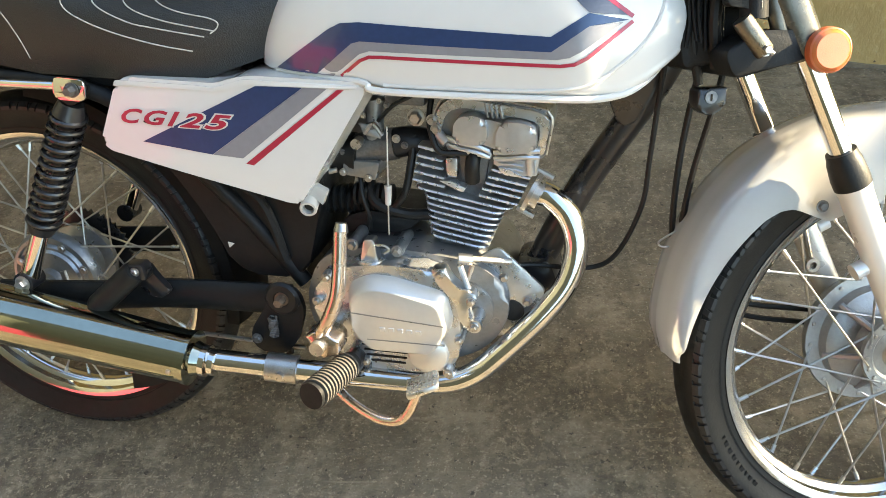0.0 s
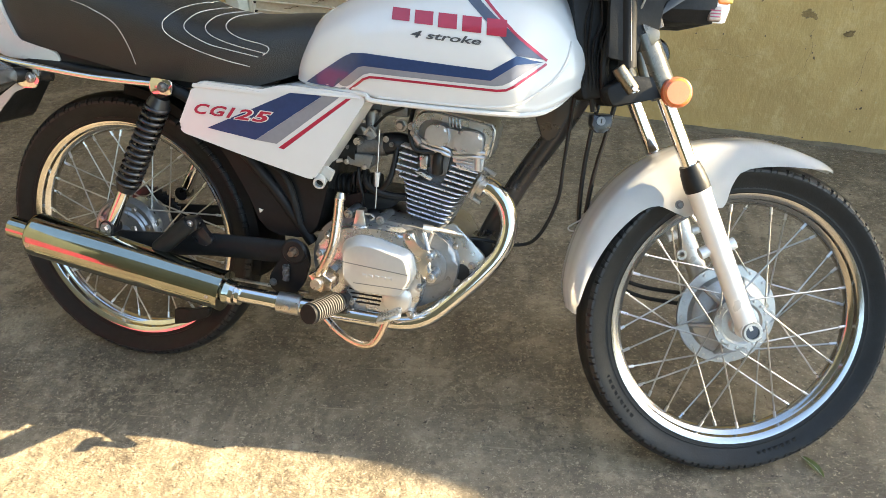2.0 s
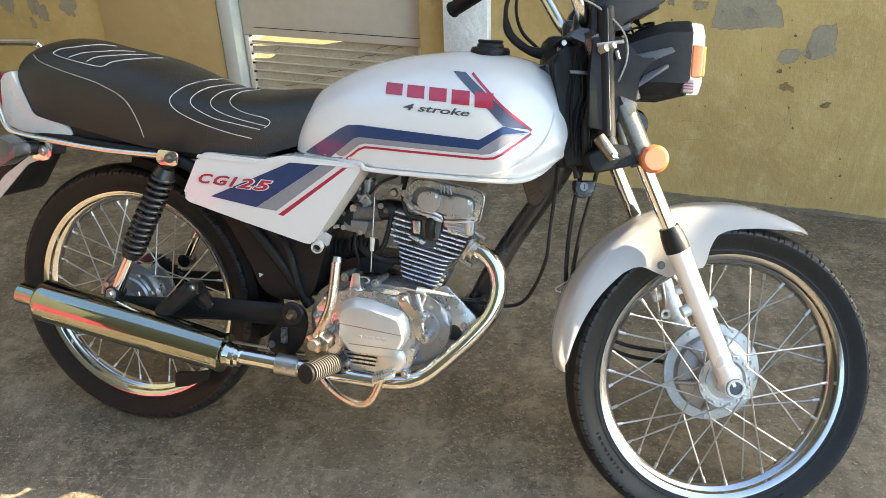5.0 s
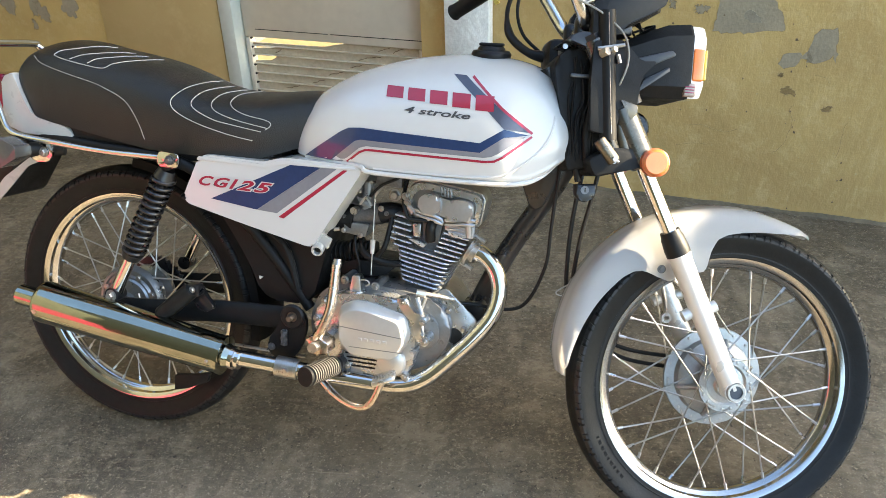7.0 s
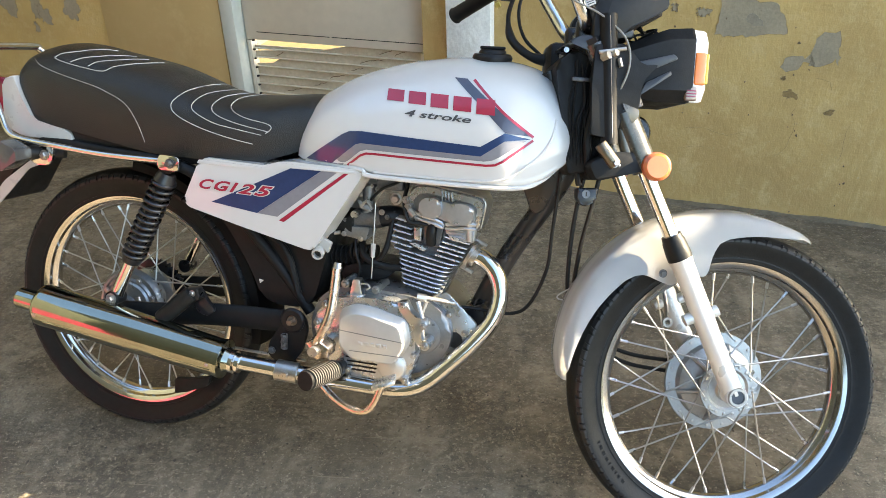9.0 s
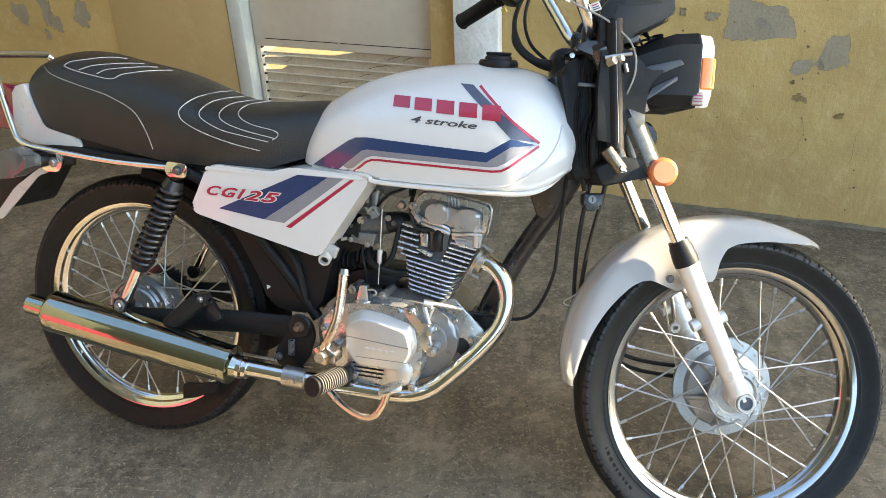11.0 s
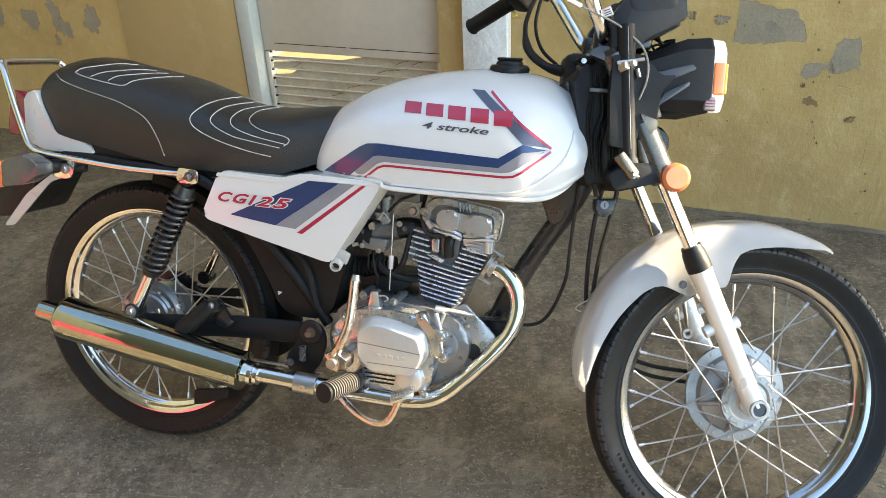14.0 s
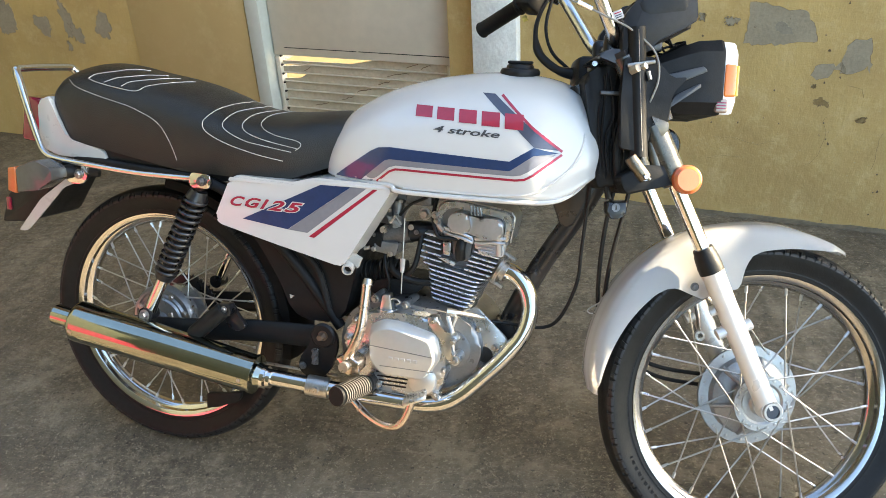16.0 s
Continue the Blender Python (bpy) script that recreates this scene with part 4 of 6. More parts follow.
# side panels
PANEL = [(0.239, 0.669), (0.351, 0.665), (0.375, 0.664), (0.417, 0.676), (0.573, 0.672), (0.575, 0.658), (0.479, 0.507), (0.464, 0.507), (0.324, 0.539), (0.210, 0.567), (0.199, 0.580)]
panel_flat = lambda x, z: 0.1335
for way in (-1, 1):
    panel = fixed("side_panel", prism(rounded(PANEL, 0.020, 6), way * 0.06, way * 0.133, 0.009, segments=5), WHITE, None, "glossy white side panel with diagonal stripes")
    part("panel_ridge", prism(rounded([(0.236, 0.664), (0.351, 0.661), (0.374, 0.659), (0.417, 0.671), (0.565, 0.668), (0.566, 0.663), (0.418, 0.664), (0.376, 0.653), (0.352, 0.655), (0.232, 0.656)], 0.003), way * 0.1328, way * 0.1345, 0.0008), WHITE, panel)
    if way < 0:
        part("navy_stripe", decal([(0.432, 0.663), (0.495, 0.663), (0.361, 0.569), (0.262, 0.582)], panel_flat, 0.0003), NAVY, panel)
        part("grey_stripe", decal([(0.4955, 0.663), (0.527, 0.663), (0.404, 0.566), (0.3615, 0.569)], panel_flat, 0.0003), GREY, panel)
        part("red_stripe", decal([(0.540, 0.662), (0.549, 0.662), (0.418, 0.557), (0.407, 0.559)], panel_flat, 0.0003), RED, panel)
        box_ = [(0.240, 0.6275), (0.396, 0.6235), (0.389, 0.6030), (0.235, 0.6070)]
        tl, tr, lr, ll = [Vector(c) for c in box_]
        for i, (char, f0, f1) in enumerate((("C", 0.0, 0.195), ("G", 0.215, 0.425), ("1", 0.435, 0.535), ("2", 0.550, 0.755), ("5", 0.775, 1.0))):
            cell = [tuple(tl.lerp(tr, f0)), tuple(tl.lerp(tr, f1)), tuple(ll.lerp(lr, f1)), tuple(ll.lerp(lr, f0))]
            part("lettering_edge", lettering(char, cell, panel_flat, 0.0006 + 0.0001 * i, grow=0.055, bold=0.03), WHITE, panel, smooth=False)
            part("lettering", lettering(char, cell, panel_flat, 0.0014 + 0.0001 * i, bold=0.03), RED, panel, smooth=False)
    boss = lathe([(0.0080, -0.014), (0.0110, -0.014), (0.0120, -0.012), (0.0120, 0.014), (0.0080, 0.014)], 24, None, (0, 0, 0), closed=True)
    boss.transform(Matrix.Translation((0.485, way * 0.118, 0.502)) @ pose(0, 0, 0, 14, 0, 8 if way < 0 else 172))
    part("panel_boss", boss, PLASTIC_WHITE, panel)
    part("panel_tab", prism(rounded([(0.492, 0.530), (0.511, 0.521), (0.503, 0.500), (0.494, 0.511), (0.478, 0.513), (0.470, 0.520)], 0.003), way * 0.108, way * 0.119, 0.002), PLASTIC_WHITE, panel)
    for x, z in ((0.531, 0.598), (0.523, 0.586), (0.512, 0.568), (0.505, 0.557)):
        part("edge_nub", bolt((x, way * 0.1295, z), 0.0022, 0.0028, way), WHITE, panel)
    part("boss_hole", bar((0.485, way * 0.110, 0.503), (0.485, way * 0.121, 0.503), 0.0095, 20), HOLLOWDARK, panel)

# tail
cowl_bm = prism(rounded([(-0.228, 0.79), (-0.200, 0.802), (-0.185, 0.76), (-0.160, 0.712), (-0.076, 0.695), (-0.066, 0.668), (-0.19, 0.676), (-0.238, 0.69)], 0.01), -0.117, 0.117, 0.012, segments=4)
for v in cowl_bm.verts:
    v.co.y *= 1 - max(0, 0.735 - v.co.z) * 0.8
cowl = fixed("tail_cowl", cowl_bm, PLASTIC_WHITE, None, "white plastic tail cowl under the seat")
lamp = fixed("tail_light", prism(rounded([(-0.306, 0.70), (-0.226, 0.692), (-0.222, 0.79), (-0.290, 0.796)], 0.010), -0.090, 0.090, 0.012, segments=4), TAILRED, None, "dark red tail light lens")
part("lens_seam", prism([(-0.234, 0.695), (-0.229, 0.695), (-0.226, 0.792), (-0.231, 0.792)], -0.0915, 0.0915, 0.001), PLASTIC, lamp)
rail_half = [(0.189, -0.142, 0.656), (0.153, -0.145, 0.6565), (0.03, -0.145, 0.658), (-0.09, -0.145, 0.667), (-0.165, -0.145, 0.674), (-0.200, -0.140, 0.685), (-0.222, -0.132, 0.712), (-0.258, -0.115, 0.775), (-0.288, -0.098, 0.826), (-0.303, -0.088, 0.846), (-0.308, -0.068, 0.853)]
rail = fixed("grab_rail", tube(rail_half + [(x, -y, z) for x, y, z in rail_half[::-1]], 0.0085, 14, radii=[(0, 0.0062), (0.28, 0.0064), (0.36, 0.0085), (0.64, 0.0085), (0.72, 0.0064), (1, 0.0062)]), DULLCHROME, None, "bent chrome grab rail round the seat's tail")
for way in (-1, 1):
    part("rail_plate", prism(rounded([(0.157, 0.641), (0.203, 0.639), (0.206, 0.668), (0.160, 0.671)], 0.009, 4), way * 0.150, way * 0.156, 0.002), DULLCHROME, rail)
    fixed("mount_bolt", bolt((0.187, way * 0.157, 0.6545), 0.0075, 0.012, way), DARKALLOY)
    fixed("signal_bracket", prism(rounded([(-0.102, 0.665), (-0.130, 0.665), (-0.160, 0.635), (-0.150, 0.622), (-0.112, 0.622), (-0.100, 0.645)], 0.012, 4), way * 0.128, way * 0.134, 0.002), CHROME)
    fixed("bracket_bolt", bolt((-0.122, way * 0.135, 0.643), 0.008, 0.008, way), STEEL)
    signal = fixed("rear_signal", prism(rounded([(-0.224, 0.606), (-0.222, 0.658), (-0.176, 0.676), (-0.136, 0.661), (-0.134, 0.639), (-0.172, 0.615)], 0.004, 3), way * 0.200, way * 0.155, 0.006, segments=3), GREYPLASTIC, None, "grey rear turn signal with an orange lens")
    part("signal_lens", prism(rounded([(-0.246, 0.609), (-0.2250, 0.604), (-0.2225, 0.6605), (-0.242, 0.657)], 0.004), way * 0.202, way * 0.153, 0.006, segments=3), REFLECTOR, signal)
    part("stalk", tube([(-0.165, way * 0.16, 0.645), (-0.14, way * 0.13, 0.648), (-0.09, way * 0.11, 0.65)], 0.014, 12, flat=0.8), PLASTIC, signal)
    if way < 0:
        fixed("guard_blade", prism(rounded([(-0.130, 0.642), (-0.184, 0.624), (-0.254, 0.575), (-0.322, 0.497), (-0.297, 0.499), (-0.245, 0.550), (-0.191, 0.605), (-0.140, 0.624)], 0.008), way * 0.100, way * 0.104, 0.0015), PLASTIC_WHITE)
guard_bm = bmesh.new()
guard_rings = []
for i in range(40):
    a = radians(-8 + 92 * i / 39)
    guard_rings.append([Vector((0.332 * k * math.cos(a), y * 0.06, 0.308 + 0.332 * k * math.sin(a))) for y, k in ((-1, 0.93), (-0.95, 0.985), (-0.5, 1), (0.5, 1), (0.95, 0.985), (1, 0.93))])
skin(guard_bm, guard_rings, False, False)
bmesh.ops.solidify(guard_bm, geom=guard_bm.faces[:], thickness=0.003)
guard = fixed("rear_mudguard", guard_bm, PLASTIC, None, "black plastic rear mudguard")
part("mud_flap", prism(rounded([(-0.235, 0.66), (-0.29, 0.645), (-0.372, 0.567), (-0.395, 0.505), (-0.306, 0.515), (-0.251, 0.600), (-0.21, 0.65)], 0.01), -0.075, 0.075, 0.004), PLASTIC, guard)
part("flap_reflector", block((-0.376, -0.0775, 0.535), (-0.362, -0.0735, 0.565), 0.002), TAILRED, guard)

# rear shocks
for way in (-1, 1):
    top, low = Vector((0.176, way * 0.137, 0.647)), Vector((0.034, way * 0.137, 0.357))
    u = (low - top).normalized()
    e1 = Vector((0, 1, 0))
    e2 = u.cross(e1)
    shock = fixed("rear_shock", bar(top + u * 0.02, top + u * 0.2, 0.0125, 16), BLACK, None, "black coil-over rear shock absorber")
    part("top_cap", bar(top + u * 0.016, top + u * 0.036, 0.0165, 20, r2=0.0225), BLACK, shock)
    part("eye", bar(top - e1 * 0.014, top + e1 * 0.014, 0.015, 16), RUBBER, shock)
    spring = [top + u * (0.034 + 0.185 * i / (13 * 14)) + 0.0215 * (math.cos(2 * math.pi * i / 14) * e1 + math.sin(2 * math.pi * i / 14) * e2) for i in range(13 * 14)]
    part("spring", tube(spring, 0.0040, 8, steps=0), BLACK, shock)
    part("spring_seat", bar(top + u * 0.216, top + u * 0.232, 0.0235, 20, r2=0.018), BLACK, shock)
    part("lower_fork", bar(top + u * 0.23, low - u * 0.004, 0.0125, 14, r2=0.014), CHROME, shock, "chrome shock lower end")
    part("lower_eye", bar(low - e1 * 0.015, low + e1 * 0.015, 0.016, 16), BLACK, shock)
    part("lower_nut", bolt(low + Vector((0, way * 0.016, 0)), 0.009, 0.010, way), STEEL, shock)

# swingarm and frame
for way in (-1, 1):
    arm = fixed("swingarm", tube([(0.44, way * 0.105, 0.345), (0.25, way * 0.105, 0.337), (0.12, way * 0.106, 0.322), (-0.045, way * 0.106, 0.309)], 0.024, 14, flat=0.55), MATTE, None, "black steel swingarm")
    part("adjuster", prism(rounded([(-0.06, 0.295), (0.03, 0.298), (0.03, 0.325), (-0.06, 0.322)], 0.008), way * 0.120, way * 0.126, 0.001), STEEL, arm)
    part("axle_nut", bolt((0.0, way * 0.127, 0.308), 0.013, 0.012, way), STEEL, arm)
    peg = fixed("passenger_bracket", prism(rounded([(0.205, 0.392), (0.228, 0.398), (0.244, 0.372), (0.262, 0.352), (0.240, 0.338), (0.214, 0.352)], 0.008, 4), way * 0.118, way * 0.130, 0.003), BLACK)
    part("folded_peg", turned(Vector((0.222, way * 0.148, 0.392)), Vector((-0.076, way * 0.006, -0.068)).normalized(), [(0, 0.008), (0.0, 0.0155), (0.004, 0.0175), (0.088, 0.0180), (0.094, 0.0165), (0.096, 0.010)], 20), RUBBER, peg)
    part("peg_fork", prism(rounded([(0.206, 0.402), (0.236, 0.404), (0.240, 0.380), (0.214, 0.374)], 0.006), way * 0.128, way * 0.152, 0.003), BLACK, peg)
    part("peg_bolt", bolt((0.225, way * 0.153, 0.393), 0.0052, 0.005, way), STEEL, peg)
    fixed("rear_frame_tube", tube([(0.45, way * 0.075, 0.36), (0.37, way * 0.085, 0.47), (0.27, way * 0.10, 0.58), (0.18, way * 0.115, 0.645), (0.0, way * 0.11, 0.66), (-0.15, way * 0.10, 0.672)], 0.012, 12), MATTE)
    plate = fixed("pivot_plate", prism(rounded([(0.414, 0.372), (0.452, 0.370), (0.462, 0.335), (0.448, 0.285), (0.425, 0.256), (0.378, 0.262), (0.372, 0.290), (0.398, 0.330)], 0.014, 4), way * 0.108, way * 0.118, 0.003), MATTE)
    part("pivot_washer", lathe([(0.012, way * 0.006), (0.022, way * 0.006), (0.026, way * 0.002), (0.026, 0)], 28, None, (0.430, way * 0.118, 0.353)), PLASTIC, plate)
    part("pivot_nut", bolt((0.430, way * 0.121, 0.353), 0.008, 0.017, way), RUSTED, plate)
    part("plate_bolt", bolt((0.384, way * 0.119, 0.282), 0.006, 0.006, way), DARKALLOY, plate)
    part("stand_spring", tube([(0.413 + 0.006 * math.cos(i * 1.2), way * 0.122 + 0.006 * math.sin(i * 1.2), 0.322 - i * 0.00065) for i in range(50)], 0.0018, 6, steps=0), DARKALLOY, plate)
down = fixed("down_tube", tube([(0.955, 0, 0.735), (0.925, 0, 0.655), (0.84, 0, 0.51), (0.78, 0, 0.38), (0.765, 0, 0.345)], 0.0205, 16), BLACK, None, "black painted frame down tube")
part("engine_lug", prism(rounded([(0.75, 0.39), (0.80, 0.41), (0.815, 0.37), (0.78, 0.33), (0.75, 0.345)], 0.01), -0.045, 0.045, 0.002), BLACK, down)
fixed("backbone", tube([(0.94, 0, 0.79), (0.75, 0, 0.745), (0.5, 0, 0.70), (0.30, 0, 0.66)], 0.022, 14), BLACK)
fixed("head_pipe", bar((0.962, 0, 0.70), (0.89, 0, 0.865), 0.027, 20), BLACK)
fixed("frame_gusset", prism(rounded([(0.955, 0.71), (0.93, 0.80), (0.82, 0.745), (0.88, 0.60), (0.90, 0.60)], 0.01), -0.022, 0.022, 0.004), BLACK)
fixed("stand_tang", prism(rounded([(0.118, 0.156), (0.158, 0.160), (0.205, 0.172), (0.200, 0.150), (0.150, 0.128), (0.116, 0.118)], 0.006), -0.062, -0.050, 0.002), MATTE)
fixed("side_stand", tube([(0.46, 0.12, 0.27), (0.47, 0.24, 0.12), (0.475, 0.335, 0.015)], 0.010, 10), BLACK)

# airbox and inner guard
box = fixed("airbox", prism(rounded([(0.20, 0.60), (0.50, 0.55), (0.475, 0.44), (0.455, 0.37), (0.35, 0.37), (0.315, 0.45), (0.27, 0.52)], 0.03, 4), -0.085, 0.085, 0.015, segments=3), MATTE, None, "black plastic airbox behind the engine")
part("box_rib", tube([(0.33, -0.088, 0.535), (0.40, -0.09, 0.49), (0.43, -0.09, 0.40)], 0.007, 8), MATTE, box)
part("box_clip", prism([(0.340, 0.420), (0.350, 0.418), (0.342, 0.411)], -0.0875, -0.086, 0), CLIPGREY, box, smooth=False)
part("drain_hose", tube([(0.405, -0.095, 0.36), (0.42, -0.10, 0.30), (0.425, -0.10, 0.25)], 0.006, 8), RUBBER, box)
fixed("duct", tube([(0.46, -0.02, 0.55), (0.50, -0.03, 0.548), (0.535, -0.035, 0.545)], 0.030, 18), RUBBER)

# exhaust
MUF0, MUF1 = Vector((-0.115, -0.178, 0.3335)), Vector((0.312, -0.168, 0.268))
mu = (MUF1 - MUF0).normalized()
muffler = fixed("muffler", turned(MUF0, mu, [(0, 0.030), (0, 0.041), (0.003, 0.0435), (0.010, 0.0445), (0.2, 0.0435), (0.40, 0.0395), (0.418, 0.0385), (0.4185, 0.0405), (0.4255, 0.0405), (0.4262, 0.036), (0.428, 0.026), (0.446, 0.019)]), MUFFLERCHROME, None, "long chrome muffler with a narrow tail pipe")
part("tail_pipe", turned(MUF0 - mu * 0.056, mu, [(0.05, 0.0165), (0.0, 0.0165), (0.0, 0.0205), (0.002, 0.022), (0.058, 0.022), (0.062, 0.030)], 28), MUFFLERCHROME, muffler)
part("crease", bar(MUF0 + mu * 0.03 + Vector((0, -0.040, -0.016)), MUF0 + mu * 0.41 + Vector((0, -0.035, -0.0135)), 0.0028, 8), MUFFLERCHROME, muffler)
for dy, dz, rad in ((-0.0415, -0.010, 0.0012), (-0.0365, -0.0235, 0.0014), (-0.0325, -0.029, 0.0012)):
    part("crease", bar(MUF0 + mu * 0.03 + Vector((0, dy, dz)), MUF0 + mu * 0.41 + Vector((0, dy * 0.87, dz * 0.87)), rad, 6), MUFFLERCHROME, muffler)
part("rivet", bolt(tuple(MUF0 + mu * 0.013 + Vector((0, -0.0425, -0.006))), 0.004, 0.002, -1), STEEL, muffler)
part("rivet", bolt(tuple(MUF0 + mu * 0.405 + Vector((0, -0.0385, -0.004))), 0.003, 0.002, -1), STEEL, muffler)
pipe = fixed("exhaust_pipe", tube([(0.775, -0.045, 0.510), (0.800, -0.048, 0.505), (0.826, -0.053, 0.480), (0.838, -0.062, 0.44), (0.828, -0.075, 0.392), (0.795, -0.09, 0.345), (0.745, -0.106, 0.292), (0.712, -0.115, 0.262), (0.675, -0.121, 0.2445), (0.625, -0.125, 0.240), (0.55, -0.133, 0.244), (0.44, -0.147, 0.254), (0.30, -0.168, 0.270)], 0.0165, 24, steps=8), DULLCHROME, None, "bent chrome exhaust pipe")
for s, r in ((0.440, 0.0235), (0.452, 0.0195)):
    part("clamp_ring", turned(MUF0 + mu * s, mu, [(0, r * 0.8), (0, r), (0.008, r), (0.008, r * 0.8)], 24), CHROME, pipe)
part("clamp", turned(Vector((0.455, -0.146, 0.2525)), Vector((-0.99, -0.12, 0.09)).normalized(), [(0, 0.0165), (0, 0.021), (0.045, 0.021), (0.045, 0.0165)], 24), STEEL, pipe)
part("clamp_bolt", bar((0.437, -0.160, 0.256), (0.437, -0.176, 0.256), 0.0065, 12), STEEL, pipe)
fl = Vector((0.772, -0.045, 0.512))
fdir = Vector((0.9, -0.1, -0.42)).normalized()
part("port_flange", turned(fl, fdir, [(0, 0.017), (0, 0.030), (0.006, 0.030), (0.006, 0.020), (0.016, 0.020), (0.016, 0.017)], 20), STEEL, pipe)
for way in (-1, 1):
    a = fl + Vector((0.40, 0, 0.91)) * 0.031 * way
    part("port_stud", bar(a - fdir * 0.006, a + fdir * 0.020, 0.0045, 8), STEEL, pipe)

# engine
case = fixed("crankcase", prism(rounded([(0.455, 0.345), (0.475, 0.40), (0.51, 0.425), (0.60, 0.432), (0.705, 0.42), (0.75, 0.385), (0.752, 0.33), (0.72, 0.285), (0.66, 0.255), (0.53, 0.248), (0.47, 0.275)], 0.03, 4), -0.09, 0.10, 0.012, segments=3), COVERDARK, None, "dark cast alloy crankcase")
right_case = fixed("clutch_case", prism(rounded([(0.475, 0.365), (0.50, 0.398), (0.53, 0.416), (0.585, 0.424), (0.655, 0.420), (0.680, 0.396), (0.690, 0.36), (0.692, 0.318), (0.684, 0.272), (0.64, 0.258), (0.535, 0.258), (0.50, 0.30)], 0.018, 4), -0.128, -0.088, 0.008, segments=3), ALLOY, None, "cast alloy clutch case")
COVER = rounded([(0.541, 0.384), (0.569, 0.399), (0.600, 0.398), (0.667, 0.382), (0.677, 0.341), (0.656, 0.303), (0.566, 0.302), (0.542, 0.328)], 0.012, 5)
cover_rings = []
for y, k, rise in ((-0.120, 1.10, 0.006), (-0.134, 1.08, 0.006), (-0.1385, 1.06, 0.005), (-0.149, 0.995, 0.001), (-0.1515, 0.975, 0.0), (-0.1525, 0.955, 0.0), (-0.153, 0.92, 0.0)):
    cover_rings.append([Vector((0.609 + (x - 0.609) * k, y, 0.350 + (z - 0.350) * k + rise)) for x, z in COVER])
cover = fixed("clutch_cover", skin(bmesh.new(), cover_rings), COVERGREY, None, "smooth silver engine side cover", sharp=50)
part("cover_line", prism([(0.5405, 0.361), (0.6725, 0.352), (0.6725, 0.3503), (0.5405, 0.3593)], -0.1534, -0.150), COVERDARK, cover, smooth=False)
part("cover_line", prism([(0.565, 0.3215), (0.674, 0.3225), (0.674, 0.3210), (0.565, 0.3200)], -0.1534, -0.150), COVERDARK, cover, smooth=False)
for k in range(5):
    x0 = 0.583 + 0.0125 * k
    part("cover_mark", block((x0, -0.1540, 0.3350), (x0 + 0.009, -0.150, 0.3420), 0.001, segments=1), COVERGREY, cover, smooth=False)
part("lower_lobe", lathe([(0, -0.010), (0.022, -0.010), (0.028, -0.006), (0.030, 0)], 32, None, (0.645, -0.128, 0.292)), COVERGREY, right_case)
for k in range(4):
    z0 = 0.2955 - 0.0085 * k
    part("slot", block((0.548 + 0.003 * k, -0.1295, z0), (0.618 - 0.002 * k, -0.124, z0 + 0.0035), 0.001, segments=1), PLASTIC, right_case, smooth=False)
for x, z in ((0.555, 0.272), (0.673, 0.266), (0.689, 0.320), (0.710, 0.343), (0.706, 0.382), (0.664, 0.418), (0.505, 0.400), (0.488, 0.362)):
    fixed("case_bolt", bolt((x, -0.133, z), 0.0048, 0.006, -1), STEEL, right_case)
    part("bolt_boss", lathe([(0, -0.005), (0.0062, -0.005), (0.0070, -0.003), (0.0074, 0.02)], 18, None, (x, -0.128, z)), ALLOY, right_case)
fixed("crank_web", lathe([(0, -0.004), (0.034, -0.006), (0.040, -0.004), (0.043, 0.01)], 44, None, (0.690, -0.088, 0.350)), COVERDARK, case)
filler = fixed("oil_filler", prism(rounded([(0.549, 0.416), (0.576, 0.418), (0.571, 0.455), (0.556, 0.454)], 0.004), -0.118, -0.098, 0.003), POLISHED)
part("filler_collar", bar((0.562, -0.108, 0.400), (0.562, -0.108, 0.424), 0.019, 20), ALLOY, filler)
part("filler_tab", tube([(0.573, -0.115, 0.446), (0.586, -0.118, 0.448), (0.592, -0.118, 0.442), (0.585, -0.118, 0.436)], 0.0018, 6), STEEL, filler)
for x, z in ((0.534, 0.437), (0.598, 0.432)):
    fixed("top_bolt", bolt((x, -0.100, z), 0.006, 0.008, -1), STEEL, case)
    part("top_lug", bar((x, -0.100, z), (x, -0.04, z), 0.009, 16), CASTGREY, case)
fixed("starter_lump", prism(rounded([(0.505, 0.43), (0.60, 0.44), (0.625, 0.465), (0.54, 0.468), (0.505, 0.455)], 0.012), -0.05, 0.05, 0.008), MATTE, case)
# the boss with lever for the clutch cable
lever = fixed("clutch_arm", prism(rounded([(0.652, 0.424), (0.671, 0.428), (0.680, 0.407), (0.697, 0.394), (0.712, 0.394), (0.714, 0.382), (0.698, 0.371), (0.705, 0.353), (0.717, 0.343), (0.710, 0.333), (0.699, 0.336), (0.690, 0.352), (0.684, 0.376), (0.667, 0.396), (0.654, 0.411)], 0.005, 3), -0.131, -0.110, 0.003), POLISHED)
part("cable_end", bar((0.684, -0.105, 0.431), (0.702, -0.100, 0.428), 0.0078, 12), POLISHED, lever)
part("arm_rod", bar((0.700, -0.10, 0.430), (0.752, -0.075, 0.418), 0.0042, 10), STEEL, lever)
part("arm_link", bar((0.688, -0.112, 0.424), (0.700, -0.116, 0.392), 0.0042, 10), STEEL, lever)
part("arm_link", bar((0.704, -0.108, 0.424), (0.698, -0.112, 0.404), 0.0035, 10), STEEL, lever)
part("pivot_boss", bar((0.710, -0.09, 0.343), (0.710, -0.131, 0.343), 0.010, 16), POLISHED, lever)
part("engine_hanger", prism(rounded([(0.705, 0.42), (0.735, 0.438), (0.80, 0.378), (0.79, 0.352), (0.745, 0.300), (0.712, 0.296)], 0.008), -0.074, -0.068, 0.001), ALLOY, case)
